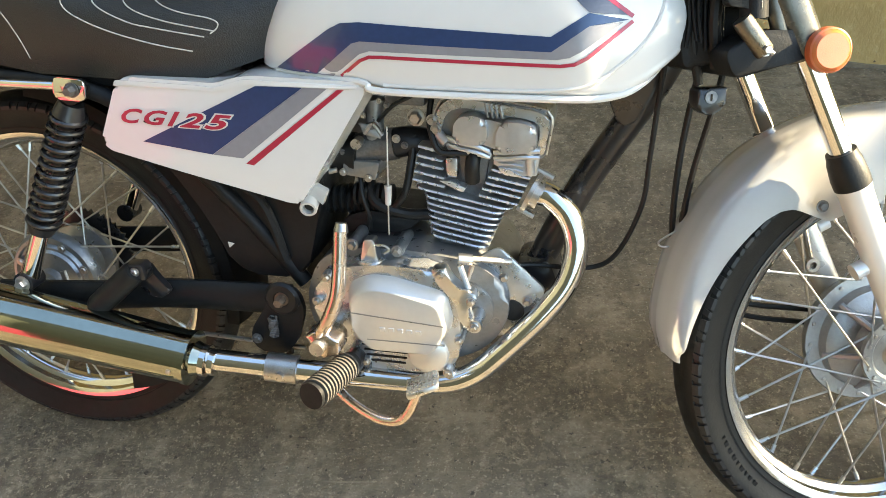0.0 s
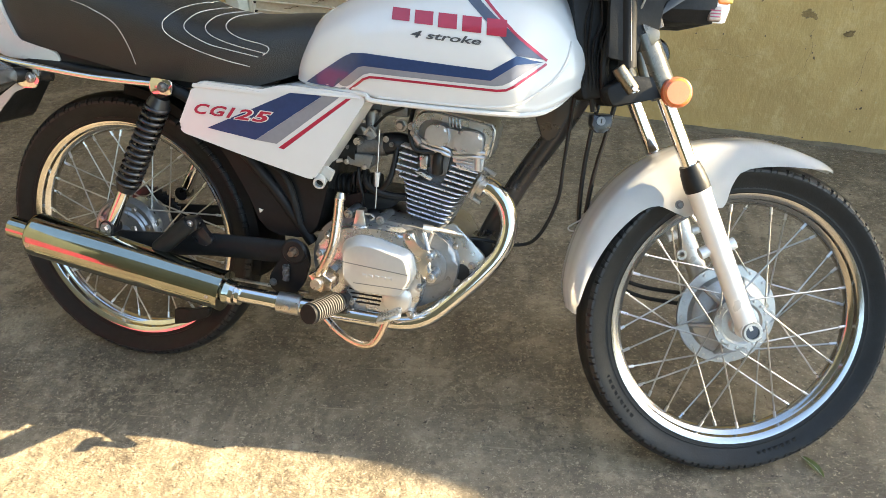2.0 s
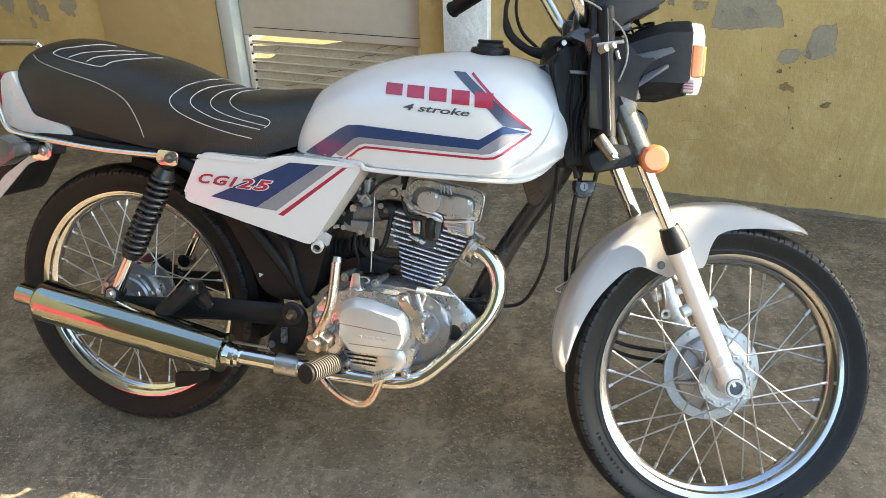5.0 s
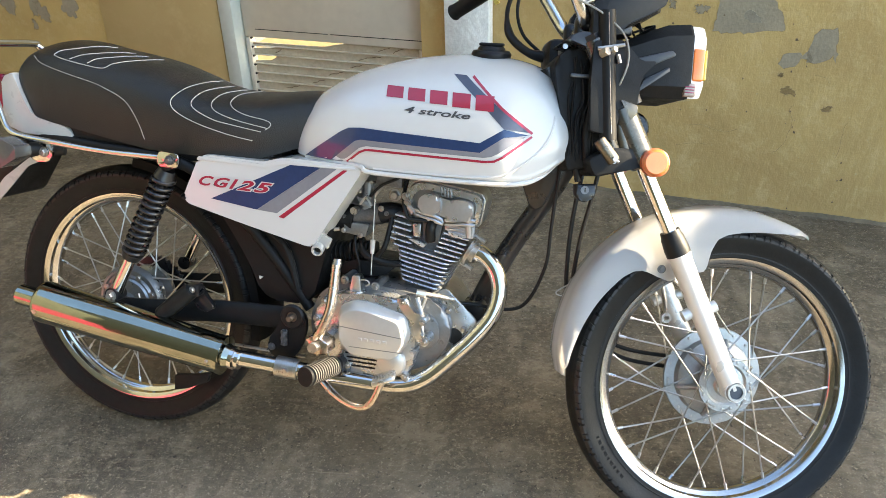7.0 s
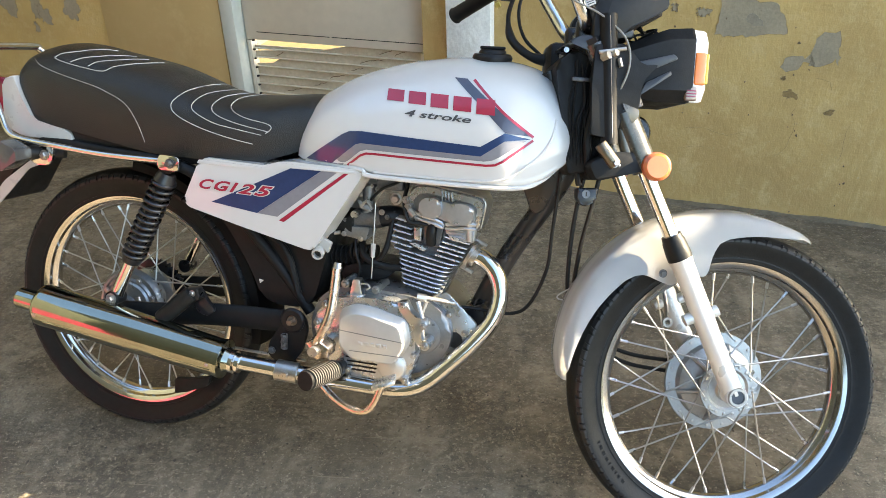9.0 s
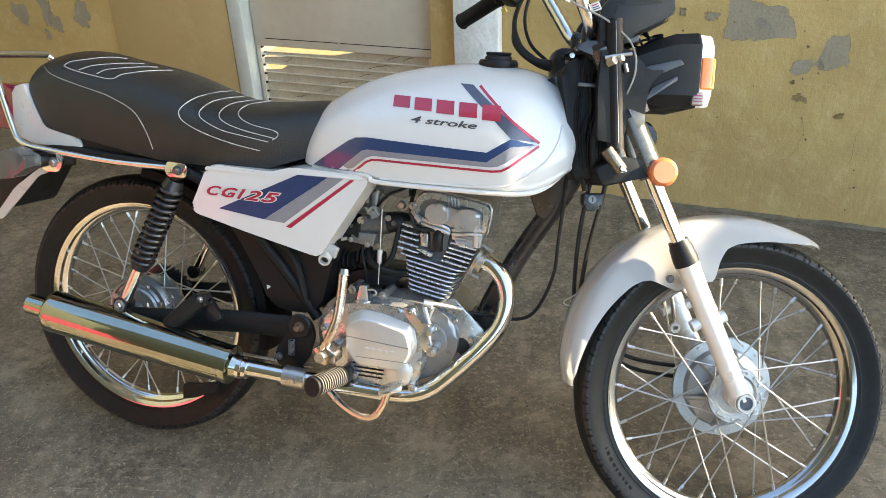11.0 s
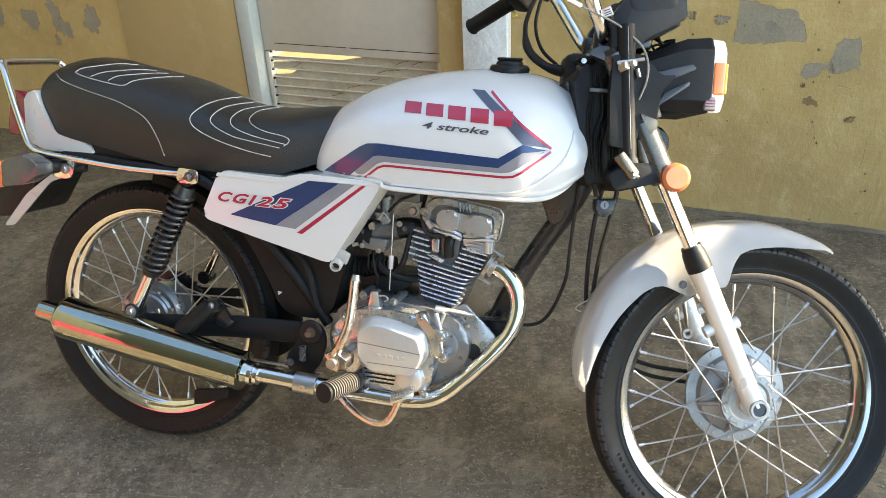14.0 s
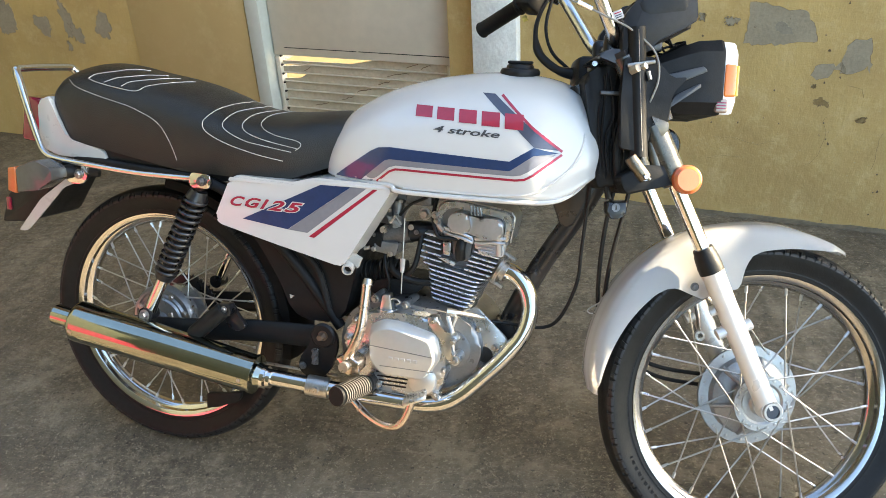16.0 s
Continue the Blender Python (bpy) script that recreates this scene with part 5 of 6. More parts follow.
part("hanger_hole", lathe([(0, -0.0012), (0.0155, -0.0012), (0.0165, 0)], 28, None, (0.755, -0.0742, 0.342)), HOLLOWDARK, case)
for x, z in ((0.742, 0.393), (0.775, 0.359), (0.727, 0.360), (0.714, 0.306)):
    fixed("hanger_bolt", bolt((x, -0.075, z), 0.0052, 0.007, -1), STEEL, case)

# cylinder and head, leaning slightly forward
ea, eb, eo = Vector((0.19, 0, 0.982)), Vector((0.982, 0, -0.19)), Vector((0.674, 0, 0.425))
ENG = Matrix(((eb.x, 0, ea.x, eo.x), (0, 1, 0, 0), (eb.z, 0, ea.z, eo.z), (0, 0, 0, 1)))


def plate_bm(h0, h1, w, s0, s1, r=0.014):
    """A rounded plate across the cylinder's axis."""
    bm = bmesh.new()
    out = rounded([(-h0, -w), (h1, -w), (h1, w), (-h0, w)], r, 4)
    skin(bm, [[Vector((x, y, s)) for x, y in out] for s in (s0, s1)])
    bm.transform(ENG)
    return bm


barrel = fixed("cylinder", plate_bm(0.036, 0.040, 0.046, -0.01, 0.155, 0.02), BARRELGREY, None, "finned alloy cylinder")
for i in range(8):
    f = min(1, i / 6)
    left, right = (0.043 + 0.018 * f, 0.042 + 0.011 * f) if i < 7 else (0.074, 0.063)
    part("fin", plate_bm(left, right, 0.060 + 0.006 * f, 0.0088 + i * 0.0096, 0.0112 + i * 0.0096, 0.018), FIN, barrel, smooth=False)
    part("fin_edge", tube([tuple(ENG @ Vector((x, y, 0.0100 + i * 0.0096))) for x, y in ((-left + 0.0008, -0.045), (-left + 0.005, -0.056 - 0.005 * f), (-left + 0.016, -0.0602 - 0.006 * f), (0.0, -0.0606 - 0.006 * f), (right - 0.016, -0.0602 - 0.006 * f), (right - 0.005, -0.056 - 0.005 * f))], 0.0018, 6), FINEDGE, barrel)
headblock = fixed("cylinder_head", plate_bm(0.046, 0.055, 0.050, 0.112, 0.185, 0.016), BARRELGREY, None, "finned alloy cylinder head")
for rows, x0, x1 in (((0.0875, 0.0990, 0.1115, 0.1225, 0.1350), -0.078, -0.032), ((0.0875, 0.0980, 0.1070, 0.1165, 0.1275), 0.024, 0.077)):
    for i, z0 in enumerate(rows):
        start, end = (x0, x1 - 0.003 * i) if x0 < 0 else (x0 - 0.004 * (4 - i) * 0.6, x1 - 0.002 * (4 - i))
        part("fin", block((start, -0.068, z0), (end, 0.030, z0 + 0.0024), 0.0008, segments=1, m=ENG), FIN, headblock, smooth=False)
        part("fin_edge", tube([tuple(ENG @ Vector((x, -0.0684, z0 + 0.0012))) for x in (start + 0.001, end - 0.001)], 0.0018, 6, steps=0), FINEDGE, headblock)
        for x in (start + 0.012, end - 0.014):
            part("fin_nub", tube([tuple(ENG @ Vector((x, -0.0690, z0 + 0.0012 + d))) for d in (-0.0022, 0.0022)], 0.0013, 6, steps=0), FINEDGE, headblock)
part("fin_ledge", prism(rounded([(0.652, 0.5275), (0.668, 0.5275), (0.689, 0.519), (0.684, 0.513)], 0.002), -0.0715, -0.055, 0.001), FINEDGE, headblock)
part("fin_ledge", prism(rounded([(0.731, 0.551), (0.746, 0.549), (0.765, 0.539), (0.741, 0.541)], 0.002), -0.0725, -0.055, 0.001), FINEDGE, headblock)
part("well_plate", prism(rounded([(0.659, 0.558), (0.676, 0.558), (0.675, 0.530), (0.661, 0.531)], 0.003), -0.064, -0.045, 0.002), ALLOY, headblock)
part("plug_well", prism(rounded([(0.674, 0.570), (0.720, 0.572), (0.712, 0.520), (0.680, 0.523)], 0.006), -0.058, -0.045, 0.003), DARKALLOY, headblock)
part("plug_cap", tube([(0.699, -0.058, 0.572), (0.697, -0.070, 0.552), (0.696, -0.064, 0.528)], 0.010, 14), RUBBER, headblock)
rocker = fixed("rocker_cover", prism(rounded([(0.644, 0.575), (0.642, 0.600), (0.652, 0.632), (0.664, 0.643), (0.690, 0.645), (0.782, 0.632), (0.797, 0.622), (0.799, 0.606), (0.790, 0.560)], 0.010, 3), -0.064, 0.012, 0.006, segments=3), COVERDARK, None, "dark alloy rocker cover with twin humps and a raised pale rim")
RIM_OUT = rounded([(0.648, 0.577), (0.644, 0.596), (0.653, 0.628), (0.666, 0.639), (0.690, 0.6405), (0.780, 0.628), (0.793, 0.622), (0.797, 0.611), (0.791, 0.571)], 0.006, 3)
RIM_IN = rounded([(0.781, 0.573), (0.786, 0.605), (0.781, 0.614), (0.766, 0.618), (0.690, 0.6290), (0.675, 0.628), (0.663, 0.620), (0.655, 0.597), (0.658, 0.580)], 0.005, 3)
part("cover_rim", prism(RIM_OUT + RIM_IN, -0.073, -0.060, 0.0015), ALLOY, rocker)
lip = [(0.6465, 0.579), (0.642, 0.597), (0.6515, 0.630), (0.666, 0.6415), (0.691, 0.643), (0.781, 0.6305), (0.795, 0.624), (0.7995, 0.611), (0.793, 0.569)]
part("rim_lip", tube([(x, -0.064, z) for x, z in lip], 0.0016, 6), STEEL, rocker)
for line in ([(0.674, 0.586), (0.676, 0.612), (0.684, 0.621), (0.704, 0.624), (0.717, 0.617), (0.720, 0.600), (0.716, 0.584)], [(0.729, 0.577), (0.731, 0.606), (0.740, 0.617), (0.766, 0.617), (0.781, 0.610), (0.783, 0.580), (0.748, 0.574)]):
    part("hump", prism(rounded(line, 0.010, 5), -0.089, -0.050, 0.012, segments=6), HUMPGREY, rocker)
part("hump_web", prism(rounded([(0.700, 0.612), (0.716, 0.618), (0.738, 0.613), (0.760, 0.606), (0.760, 0.582), (0.730, 0.578), (0.700, 0.588)], 0.008, 4), -0.080, -0.055, 0.006, segments=4), HUMPGREY, rocker)
for dz, rad in ((0.0, 0.0040), (-0.0085, 0.0032)):
    part("hump_foot", tube([(0.664, -0.072, 0.588 + dz), (0.682, -0.078, 0.585 + dz), (0.704, -0.078, 0.581 + dz), (0.720, -0.074, 0.574 + dz)], rad, 8), HUMPGREY, rocker)
    part("hump_foot", tube([(0.727, -0.074, 0.573 + dz), (0.743, -0.079, 0.575 + dz), (0.762, -0.079, 0.578 + dz), (0.785, -0.074, 0.577 + dz)], rad, 8), HUMPGREY, rocker)
part("cover_skirt", prism(rounded([(0.662, 0.587), (0.712, 0.581), (0.724, 0.572), (0.722, 0.560), (0.700, 0.566), (0.664, 0.570)], 0.004), -0.072, -0.055, 0.003), HUMPGREY, rocker)
part("cover_skirt", prism(rounded([(0.727, 0.572), (0.761, 0.578), (0.786, 0.575), (0.782, 0.540), (0.760, 0.541), (0.724, 0.553)], 0.004), -0.070, -0.055, 0.003), HUMPGREY, rocker)
for k in range(3):
    part("skirt_rib", tube([(0.732, -0.0705, 0.563 - 0.006 * k), (0.748, -0.0712, 0.563 - 0.0065 * k), (0.764, -0.0705, 0.561 - 0.007 * k)], 0.0014, 6), HUMPGREY, rocker)
part("stay_boss", bar((0.652, -0.070, 0.592), (0.664, -0.074, 0.582), 0.007, 12), HUMPGREY, rocker)
for k in range(4):
    x0 = 0.713 + 0.0062 * k
    part("rib", prism([(x0, 0.637 - 0.0008 * k), (x0 + 0.0028, 0.637 - 0.0008 * k), (x0 + 0.007, 0.618), (x0 + 0.004, 0.618)], -0.077, -0.062, 0.0006), COVERDARK, rocker, smooth=False)
for x, z in ((0.645, 0.612), (0.650, 0.600), (0.772, 0.585)):
    part("cover_bolt", bolt((x, -0.074, z), 0.0055, 0.007, -1), STEEL, rocker)
part("tappet_cap", bar((0.774, -0.068, 0.543), (0.772, -0.074, 0.580), 0.0062, 14), HUMPGREY, rocker)

# carburettor
carb = fixed("carburettor", bar((0.500, -0.035, 0.548), (0.585, -0.035, 0.565), 0.022, 20), DARKALLOY, None, "dark cast carburettor")
part("slide_tower", bar((0.556, -0.040, 0.565), (0.558, -0.040, 0.618), 0.0125, 18), COVERDARK, carb)
part("tower_cap", bar((0.558, -0.040, 0.616), (0.5585, -0.040, 0.628), 0.0145, 18), COVERDARK, carb)
part("float_bowl", prism(rounded([(0.514, 0.546), (0.568, 0.545), (0.561, 0.518), (0.514, 0.524)], 0.005), -0.062, -0.008, 0.004), COVERDARK, carb)
part("idle_screw", bar((0.480, -0.062, 0.524), (0.505, -0.058, 0.530), 0.004, 8), STEEL, carb)
part("pilot_cap", bar((0.537, -0.050, 0.571), (0.537, -0.068, 0.571), 0.0075, 14), STEEL, carb)
part("bowl_screw", bolt((0.515, -0.063, 0.529), 0.004, 0.003), STEEL, carb)
part("bowl_screw", bolt((0.551, -0.063, 0.522), 0.004, 0.003), STEEL, carb)
part("manifold", tube([(0.582, -0.035, 0.565), (0.605, -0.03, 0.568), (0.635, -0.02, 0.562)], 0.021, 16), PLASTIC, carb)
part("choke_lever", tube([(0.548, -0.06, 0.585), (0.562, -0.066, 0.60), (0.575, -0.066, 0.585)], 0.003, 6), STEEL, carb)
fixed("manifold_bolt", bolt((0.618, -0.052, 0.608), 0.009, 0.010, -1), STEEL)
fixed("coil_bracket", block((0.575, -0.05, 0.622), (0.63, -0.01, 0.650), 0.004), DARKALLOY)
fixed("fuel_hose", tube([(0.50, -0.05, 0.655), (0.51, -0.062, 0.61), (0.525, -0.06, 0.58)], 0.005, 8), RUBBER)
fixed("plug_lead", tube([(0.698, -0.066, 0.566), (0.678, -0.072, 0.568), (0.655, -0.078, 0.571), (0.644, -0.074, 0.592), (0.638, -0.06, 0.615), (0.64, -0.03, 0.655)], 0.0042, 8), RUBBER)
switch_ = fixed("brake_switch", bar((0.584, -0.075, 0.60), (0.583, -0.085, 0.45), 0.0012, 6), STEEL)
part("switch_body", bar((0.5838, -0.081, 0.520), (0.5835, -0.083, 0.493), 0.0052, 10, r2=0.0040), PLASTIC_WHITE, switch_)
# ribbed rubber boot under the carburettor, with its stub
ribs = [(0.0, 0.0)]
for k in range(8):
    ribs += [(0.010 * k, 0.0205), (0.010 * k + 0.0045, 0.0225), (0.010 * k + 0.006, 0.0190), (0.010 * k + 0.009, 0.0190)]
boot_ = fixed("ribbed_boot", turned(Vector((0.478, -0.030, 0.476)), Vector((1, 0, 0.05)).normalized(), ribs + [(0.081, 0.0)], 28), MATTE, None, "ribbed black rubber boot below the carburettor")
part("boot_stub", tube([(0.535, -0.034, 0.462), (0.545, -0.036, 0.452), (0.556, -0.036, 0.440)], 0.0085, 12), RUBBER, boot_)
part("stub_clip", bar((0.551, -0.036, 0.4465), (0.554, -0.036, 0.4425), 0.0098, 14), STEEL, boot_)
fixed("breather_hose", tube([(0.545, -0.04, 0.51), (0.56, -0.06, 0.485), (0.60, -0.055, 0.47), (0.64, -0.05, 0.47)], 0.008, 10), RUBBER)
for k in range(7):
    fixed("hose_rib", bar((0.526 + 0.0083 * k, -0.045, 0.492), (0.530 + 0.0083 * k, -0.045, 0.492), 0.0165, 14), RUBBER)

cr = random.Random(31)
for k in range(9):
    x, z = 0.515 + 0.011 * k, 0.600 + cr.uniform(-0.045, 0.03)
    part("carb_screw", bolt((x, -0.058 - cr.uniform(0, 0.006), z), cr.uniform(0.0028, 0.0045), 0.004), STEEL if k % 2 else DARKALLOY, carb)
part("link_arm", prism(rounded([(0.540, 0.600), (0.566, 0.594), (0.572, 0.578), (0.548, 0.584)], 0.004), -0.062, -0.058, 0.001), COVERDARK, carb)
part("drain_tube", tube([(0.535, -0.05, 0.520), (0.540, -0.06, 0.495), (0.548, -0.06, 0.465), (0.545, -0.05, 0.44)], 0.0034, 8), RUBBER, carb)
part("choke_cable", tube([(0.565, -0.05, 0.60), (0.590, -0.06, 0.625), (0.620, -0.05, 0.640), (0.65, -0.03, 0.66)], 0.003, 8), RUBBER, carb)
fixed("reed_hose", tube([(0.575, -0.055, 0.47), (0.600, -0.06, 0.50), (0.608, -0.05, 0.54), (0.612, -0.04, 0.58)], 0.0055, 10), RUBBER)

# kick starter, pegs and brake pedal
kick = fixed("kick_starter", tube([(0.542, -0.165, 0.487), (0.540, -0.172, 0.442), (0.536, -0.180, 0.400), (0.522, -0.185, 0.362), (0.505, -0.180, 0.335)], 0.0095, 14), WORNCHROME, None, "chrome kick starter lever")
part("kick_boss", prism(rounded([(0.488, 0.338), (0.508, 0.348), (0.538, 0.335), (0.536, 0.312), (0.508, 0.306)], 0.006), -0.190, -0.150, 0.004), WORNCHROME, kick)
part("kick_shaft", bar((0.508, -0.20, 0.325), (0.508, -0.11, 0.325), 0.010, 14), STEEL, kick)
part("kick_tip", bar((0.542, -0.163, 0.484), (0.5425, -0.160, 0.496), 0.010, 14, r2=0.0075), STEEL, kick)
for way in (-1, 1):
    peg = fixed("foot_peg", bar((0.538, way * 0.150, 0.278), (0.520, way * 0.254, 0.290), 0.016, 20), RUBBER, None, "ribbed rubber foot peg")
    for k in range(12):
        f = k / 11
        part("peg_rib", bar((0.5355 - 0.0145 * f, way * (0.163 + 0.082 * f), 0.279 + 0.010 * f), (0.535 - 0.0145 * f, way * (0.1665 + 0.082 * f), 0.2795 + 0.010 * f), 0.0205, 20), PEGGREY, peg)
    part("peg_end", bar((0.5205, way * 0.251, 0.290), (0.519, way * 0.256, 0.2905), 0.0185, 24), MATTE, peg)
    part("peg_hinge", bar((0.540, way * 0.12, 0.275), (0.538, way * 0.16, 0.278), 0.014, 14), BLACK, peg)
fixed("peg_bar", bar((0.542, -0.155, 0.270), (0.542, 0.155, 0.270), 0.011, 14), BLACK)
pedal = fixed("brake_pedal", tube([(0.500, -0.150, 0.245), (0.545, -0.170, 0.222), (0.585, -0.185, 0.214), (0.615, -0.190, 0.218), (0.632, -0.190, 0.238), (0.645, -0.188, 0.272)], 0.0075, 12), WORNCHROME, None, "bent chrome brake pedal with a ribbed pad")
pad_m = Matrix.Translation((0.652, -0.192, 0.283)) @ pose(0, 0, 0, 0, -22, 12)
part("pad", block((-0.023, -0.020, -0.005), (0.023, 0.020, 0.005), 0.004, m=pad_m), POLISHED, pedal)
studs = bmesh.new()
for i in range(7):
    for j in range(6):
        block((-0.0205 + 0.006 * i, -0.0175 + 0.006 * j, 0.0045), (-0.0175 + 0.006 * i, -0.0145 + 0.006 * j, 0.0068), 0, studs, m=pad_m)
tagged(part("pad_studs", studs, POLISHED, pedal, smooth=False), kind="stuff")

# fork
fu = Vector((-0.4515, 0, 0.892)).normalized()
fn = Vector((0.892, 0, 0.4515))
for way in (-1, 1):
    o = Vector((1.261, way * 0.092, 0.290))
    at = lambda s, y=0.0, n_=0.0: o + fu * s + fn * n_ + Vector((0, way * y, 0))
    toe = Vector((1.258, way * 0.086, 0.2955))
    fw = (at(0.29) - toe).normalized()
    low = lambda s, y=0.0, n_=0.0: toe + fw * s + fn * n_ + Vector((0, way * y, 0))
    leg = front("fork_leg", turned(low(-0.004), fw, [(0, 0.010), (0.0, 0.017), (0.008, 0.0198), (0.03, 0.0192), (0.12, 0.0192), (0.18, 0.0198), (0.268, 0.0198), (0.274, 0.0212), (0.285, 0.0212), (0.285, 0.02)], 28), SILVER, None, "silver painted fork lower leg")
    front("axle_boss", bar(low(0.0, -0.014), low(0.0, 0.018), 0.0195, 24), SILVER, leg)
    front("axle_cap", bar(low(0.0, 0.0185), low(0.0, 0.0195), 0.0125, 20), CAPBLUE, leg)
    front("axle_ring", lathe([(0.0125, way * 0.022), (0.0165, way * 0.022), (0.0185, way * 0.018), (0.0185, 0)], 24, None, tuple(low(0.0))), STEEL, leg)
    front("lug", bar(low(0.165, -0.004, -0.016), low(0.165, -0.004, -0.034), 0.011, 14), SILVER, leg)
    front("lug", bar(low(0.158, -0.006, 0.014), low(0.158, -0.006, 0.031), 0.0105, 14), SILVER, leg)
    front("fender_bolt", bolt(tuple(Vector((1.113, way * 0.068, 0.510))), 0.0058, 0.005, way), DARKALLOY, leg)
    front("dust_boot", turned(at(0.281), fu, [(0, 0.020), (0.0, 0.0222), (0.012, 0.0226), (0.034, 0.0205), (0.038, 0.0190), (0.046, 0.0180), (0.046, 0.0135)], 28), RUBBER, leg)
    front("fork_tube", bar(at(0.31), at(0.47), 0.0138, 24), CHROME, None, "chromed fork tube")
    fork_cover = front("fork_cover", turned(at(0.452), fu, [(0, 0.018), (0, 0.0225), (0.01, 0.0240), (0.110, 0.0245), (0.112, 0.021), (0.238, 0.019)], 24), SHEEN, None, "satin black fork cover")
    # light wedge that shapes the top end of the cover's sheen
    front("sheen_tip", prism(rounded([(0.998, 0.806), (1.030, 0.796), (1.030, 0.782), (1.018, 0.770)], 0.004), way * 0.1135, way * 0.1165, 0.001), SHEEN, fork_cover)
    front("headlight_bracket", prism(rounded([(0.946, 0.902), (0.998, 0.906), (1.032, 0.872), (1.060, 0.875), (1.034, 0.846), (1.030, 0.795), (1.002, 0.797), (0.998, 0.765), (0.990, 0.742), (0.950, 0.748), (0.945, 0.83)], 0.006), way * 0.096, way * 0.113, 0.003), MATTE, fork_cover)
    front("column_sleeve", bar((0.966, way * 0.104, 0.955), (0.986, way * 0.102, 0.735), 0.0155, 28), MATTE, fork_cover, "black sleeve")
    front("column_seam", bar((0.9655, way * 0.1192, 0.950), (0.9865, way * 0.1172, 0.745), 0.0008, 6), DARKALLOY, fork_cover)
    refl = front("side_reflector", lathe([(0, way * 0.011), (0.019, way * 0.0105), (0.0228, way * 0.007), (0.0228, 0)], 40, None, (1.0670, way * 0.119, 0.700)), REFLECTOR, None, "round orange side reflector")
    front("reflector_rim", lathe([(0.0228, way * 0.0075), (0.0248, way * 0.006), (0.0256, -way * 0.003), (0, -way * 0.003)], 40, None, (1.0670, way * 0.119, 0.700)), REFLRIM, refl)
    front("reflector_stay", bar((1.0735, way * 0.092, 0.70), (1.0735, way * 0.117, 0.70), 0.008, 10), BLACK, refl)
lower = front("lower_yoke", prism(rounded([(0.965, 0.668), (1.045, 0.690), (1.075, 0.708), (1.05, 0.722), (0.99, 0.722), (0.95, 0.70)], 0.012), -0.112, 0.112, 0.006), MATTE, None, "black lower fork yoke")
for way in (-1, 1):
    front("cable_guide", turned(Vector((0.968, way * 0.110, 0.734)), Vector((0.030, way * 0.002, -0.037)).normalized(), [(0, 0.006), (0.0, 0.0105), (0.003, 0.0115), (0.044, 0.0115), (0.047, 0.0100), (0.047, 0.005)], 18), BRONZE, lower)
    front("cable_guide", turned(Vector((1.004, way * 0.100, 0.762)), Vector((0.016, way * 0.001, -0.046)).normalized(), [(0, 0.006), (0.0, 0.0085), (0.003, 0.0095), (0.048, 0.0095), (0.050, 0.0080), (0.050, 0.005)], 18), BRONZE, lower)
    front("wing_nut", bar((0.988, way * 0.119, 0.706), (1.003, way * 0.121, 0.697), 0.0030, 8), POLISHED, lower)
    front("pinch_bolt", bolt((0.9945, way * 0.119, 0.7015), 0.0055, 0.008, way), STEEL, lower)
upper = front("upper_yoke", prism(rounded([(0.90, 0.905), (0.955, 0.886), (0.985, 0.892), (0.975, 0.908), (0.93, 0.920)], 0.008), -0.10, 0.10, 0.005), BLACK, None, "black upper fork yoke")
for way in (-1, 1):
    front("fork_top_bolt", bar(Vector((1.261, way * 0.092, 0.29)) + fu * 0.68, Vector((1.261, way * 0.092, 0.29)) + fu * 0.700, 0.017, 6), BLACK, upper)
    front("bar_clamp", block((0.925, way * 0.045 - 0.014, 0.915), (0.965, way * 0.045 + 0.014, 0.955), 0.008), BLACK, upper)
    front("clamp_bolt", bar((0.960, way * 0.112, 0.880), (0.968, way * 0.124, 0.884), 0.0075, 6), STEEL, upper)
    front("clamp_nut", bar((0.975, way * 0.112, 0.886), (0.982, way * 0.122, 0.889), 0.0060, 6), POLISHED, upper)
    front("clamp_ear", bar((0.952, way * 0.116, 0.888), (0.998, way * 0.118, 0.897), 0.0036, 8), STEEL, upper)
    front("clamp_ear", bar((0.988, way * 0.115, 0.880), (0.992, way * 0.117, 0.866), 0.0040, 8), STEEL, upper)
lock = front("steering_lock", bar((0.962, -0.052, 0.645), (0.962, -0.062, 0.645), 0.0075, 20), DARKALLOY)
front("lock_body", prism(rounded([(0.946, 0.655), (0.984, 0.657), (0.980, 0.632), (0.962, 0.622), (0.948, 0.632)], 0.005), -0.0595, -0.03, 0.003), BLACK, lock)
front("key_slot", block((0.9610, -0.0626, 0.641), (0.9632, -0.0612, 0.649), 0), HOLLOWDARK, lock, smooth=False)

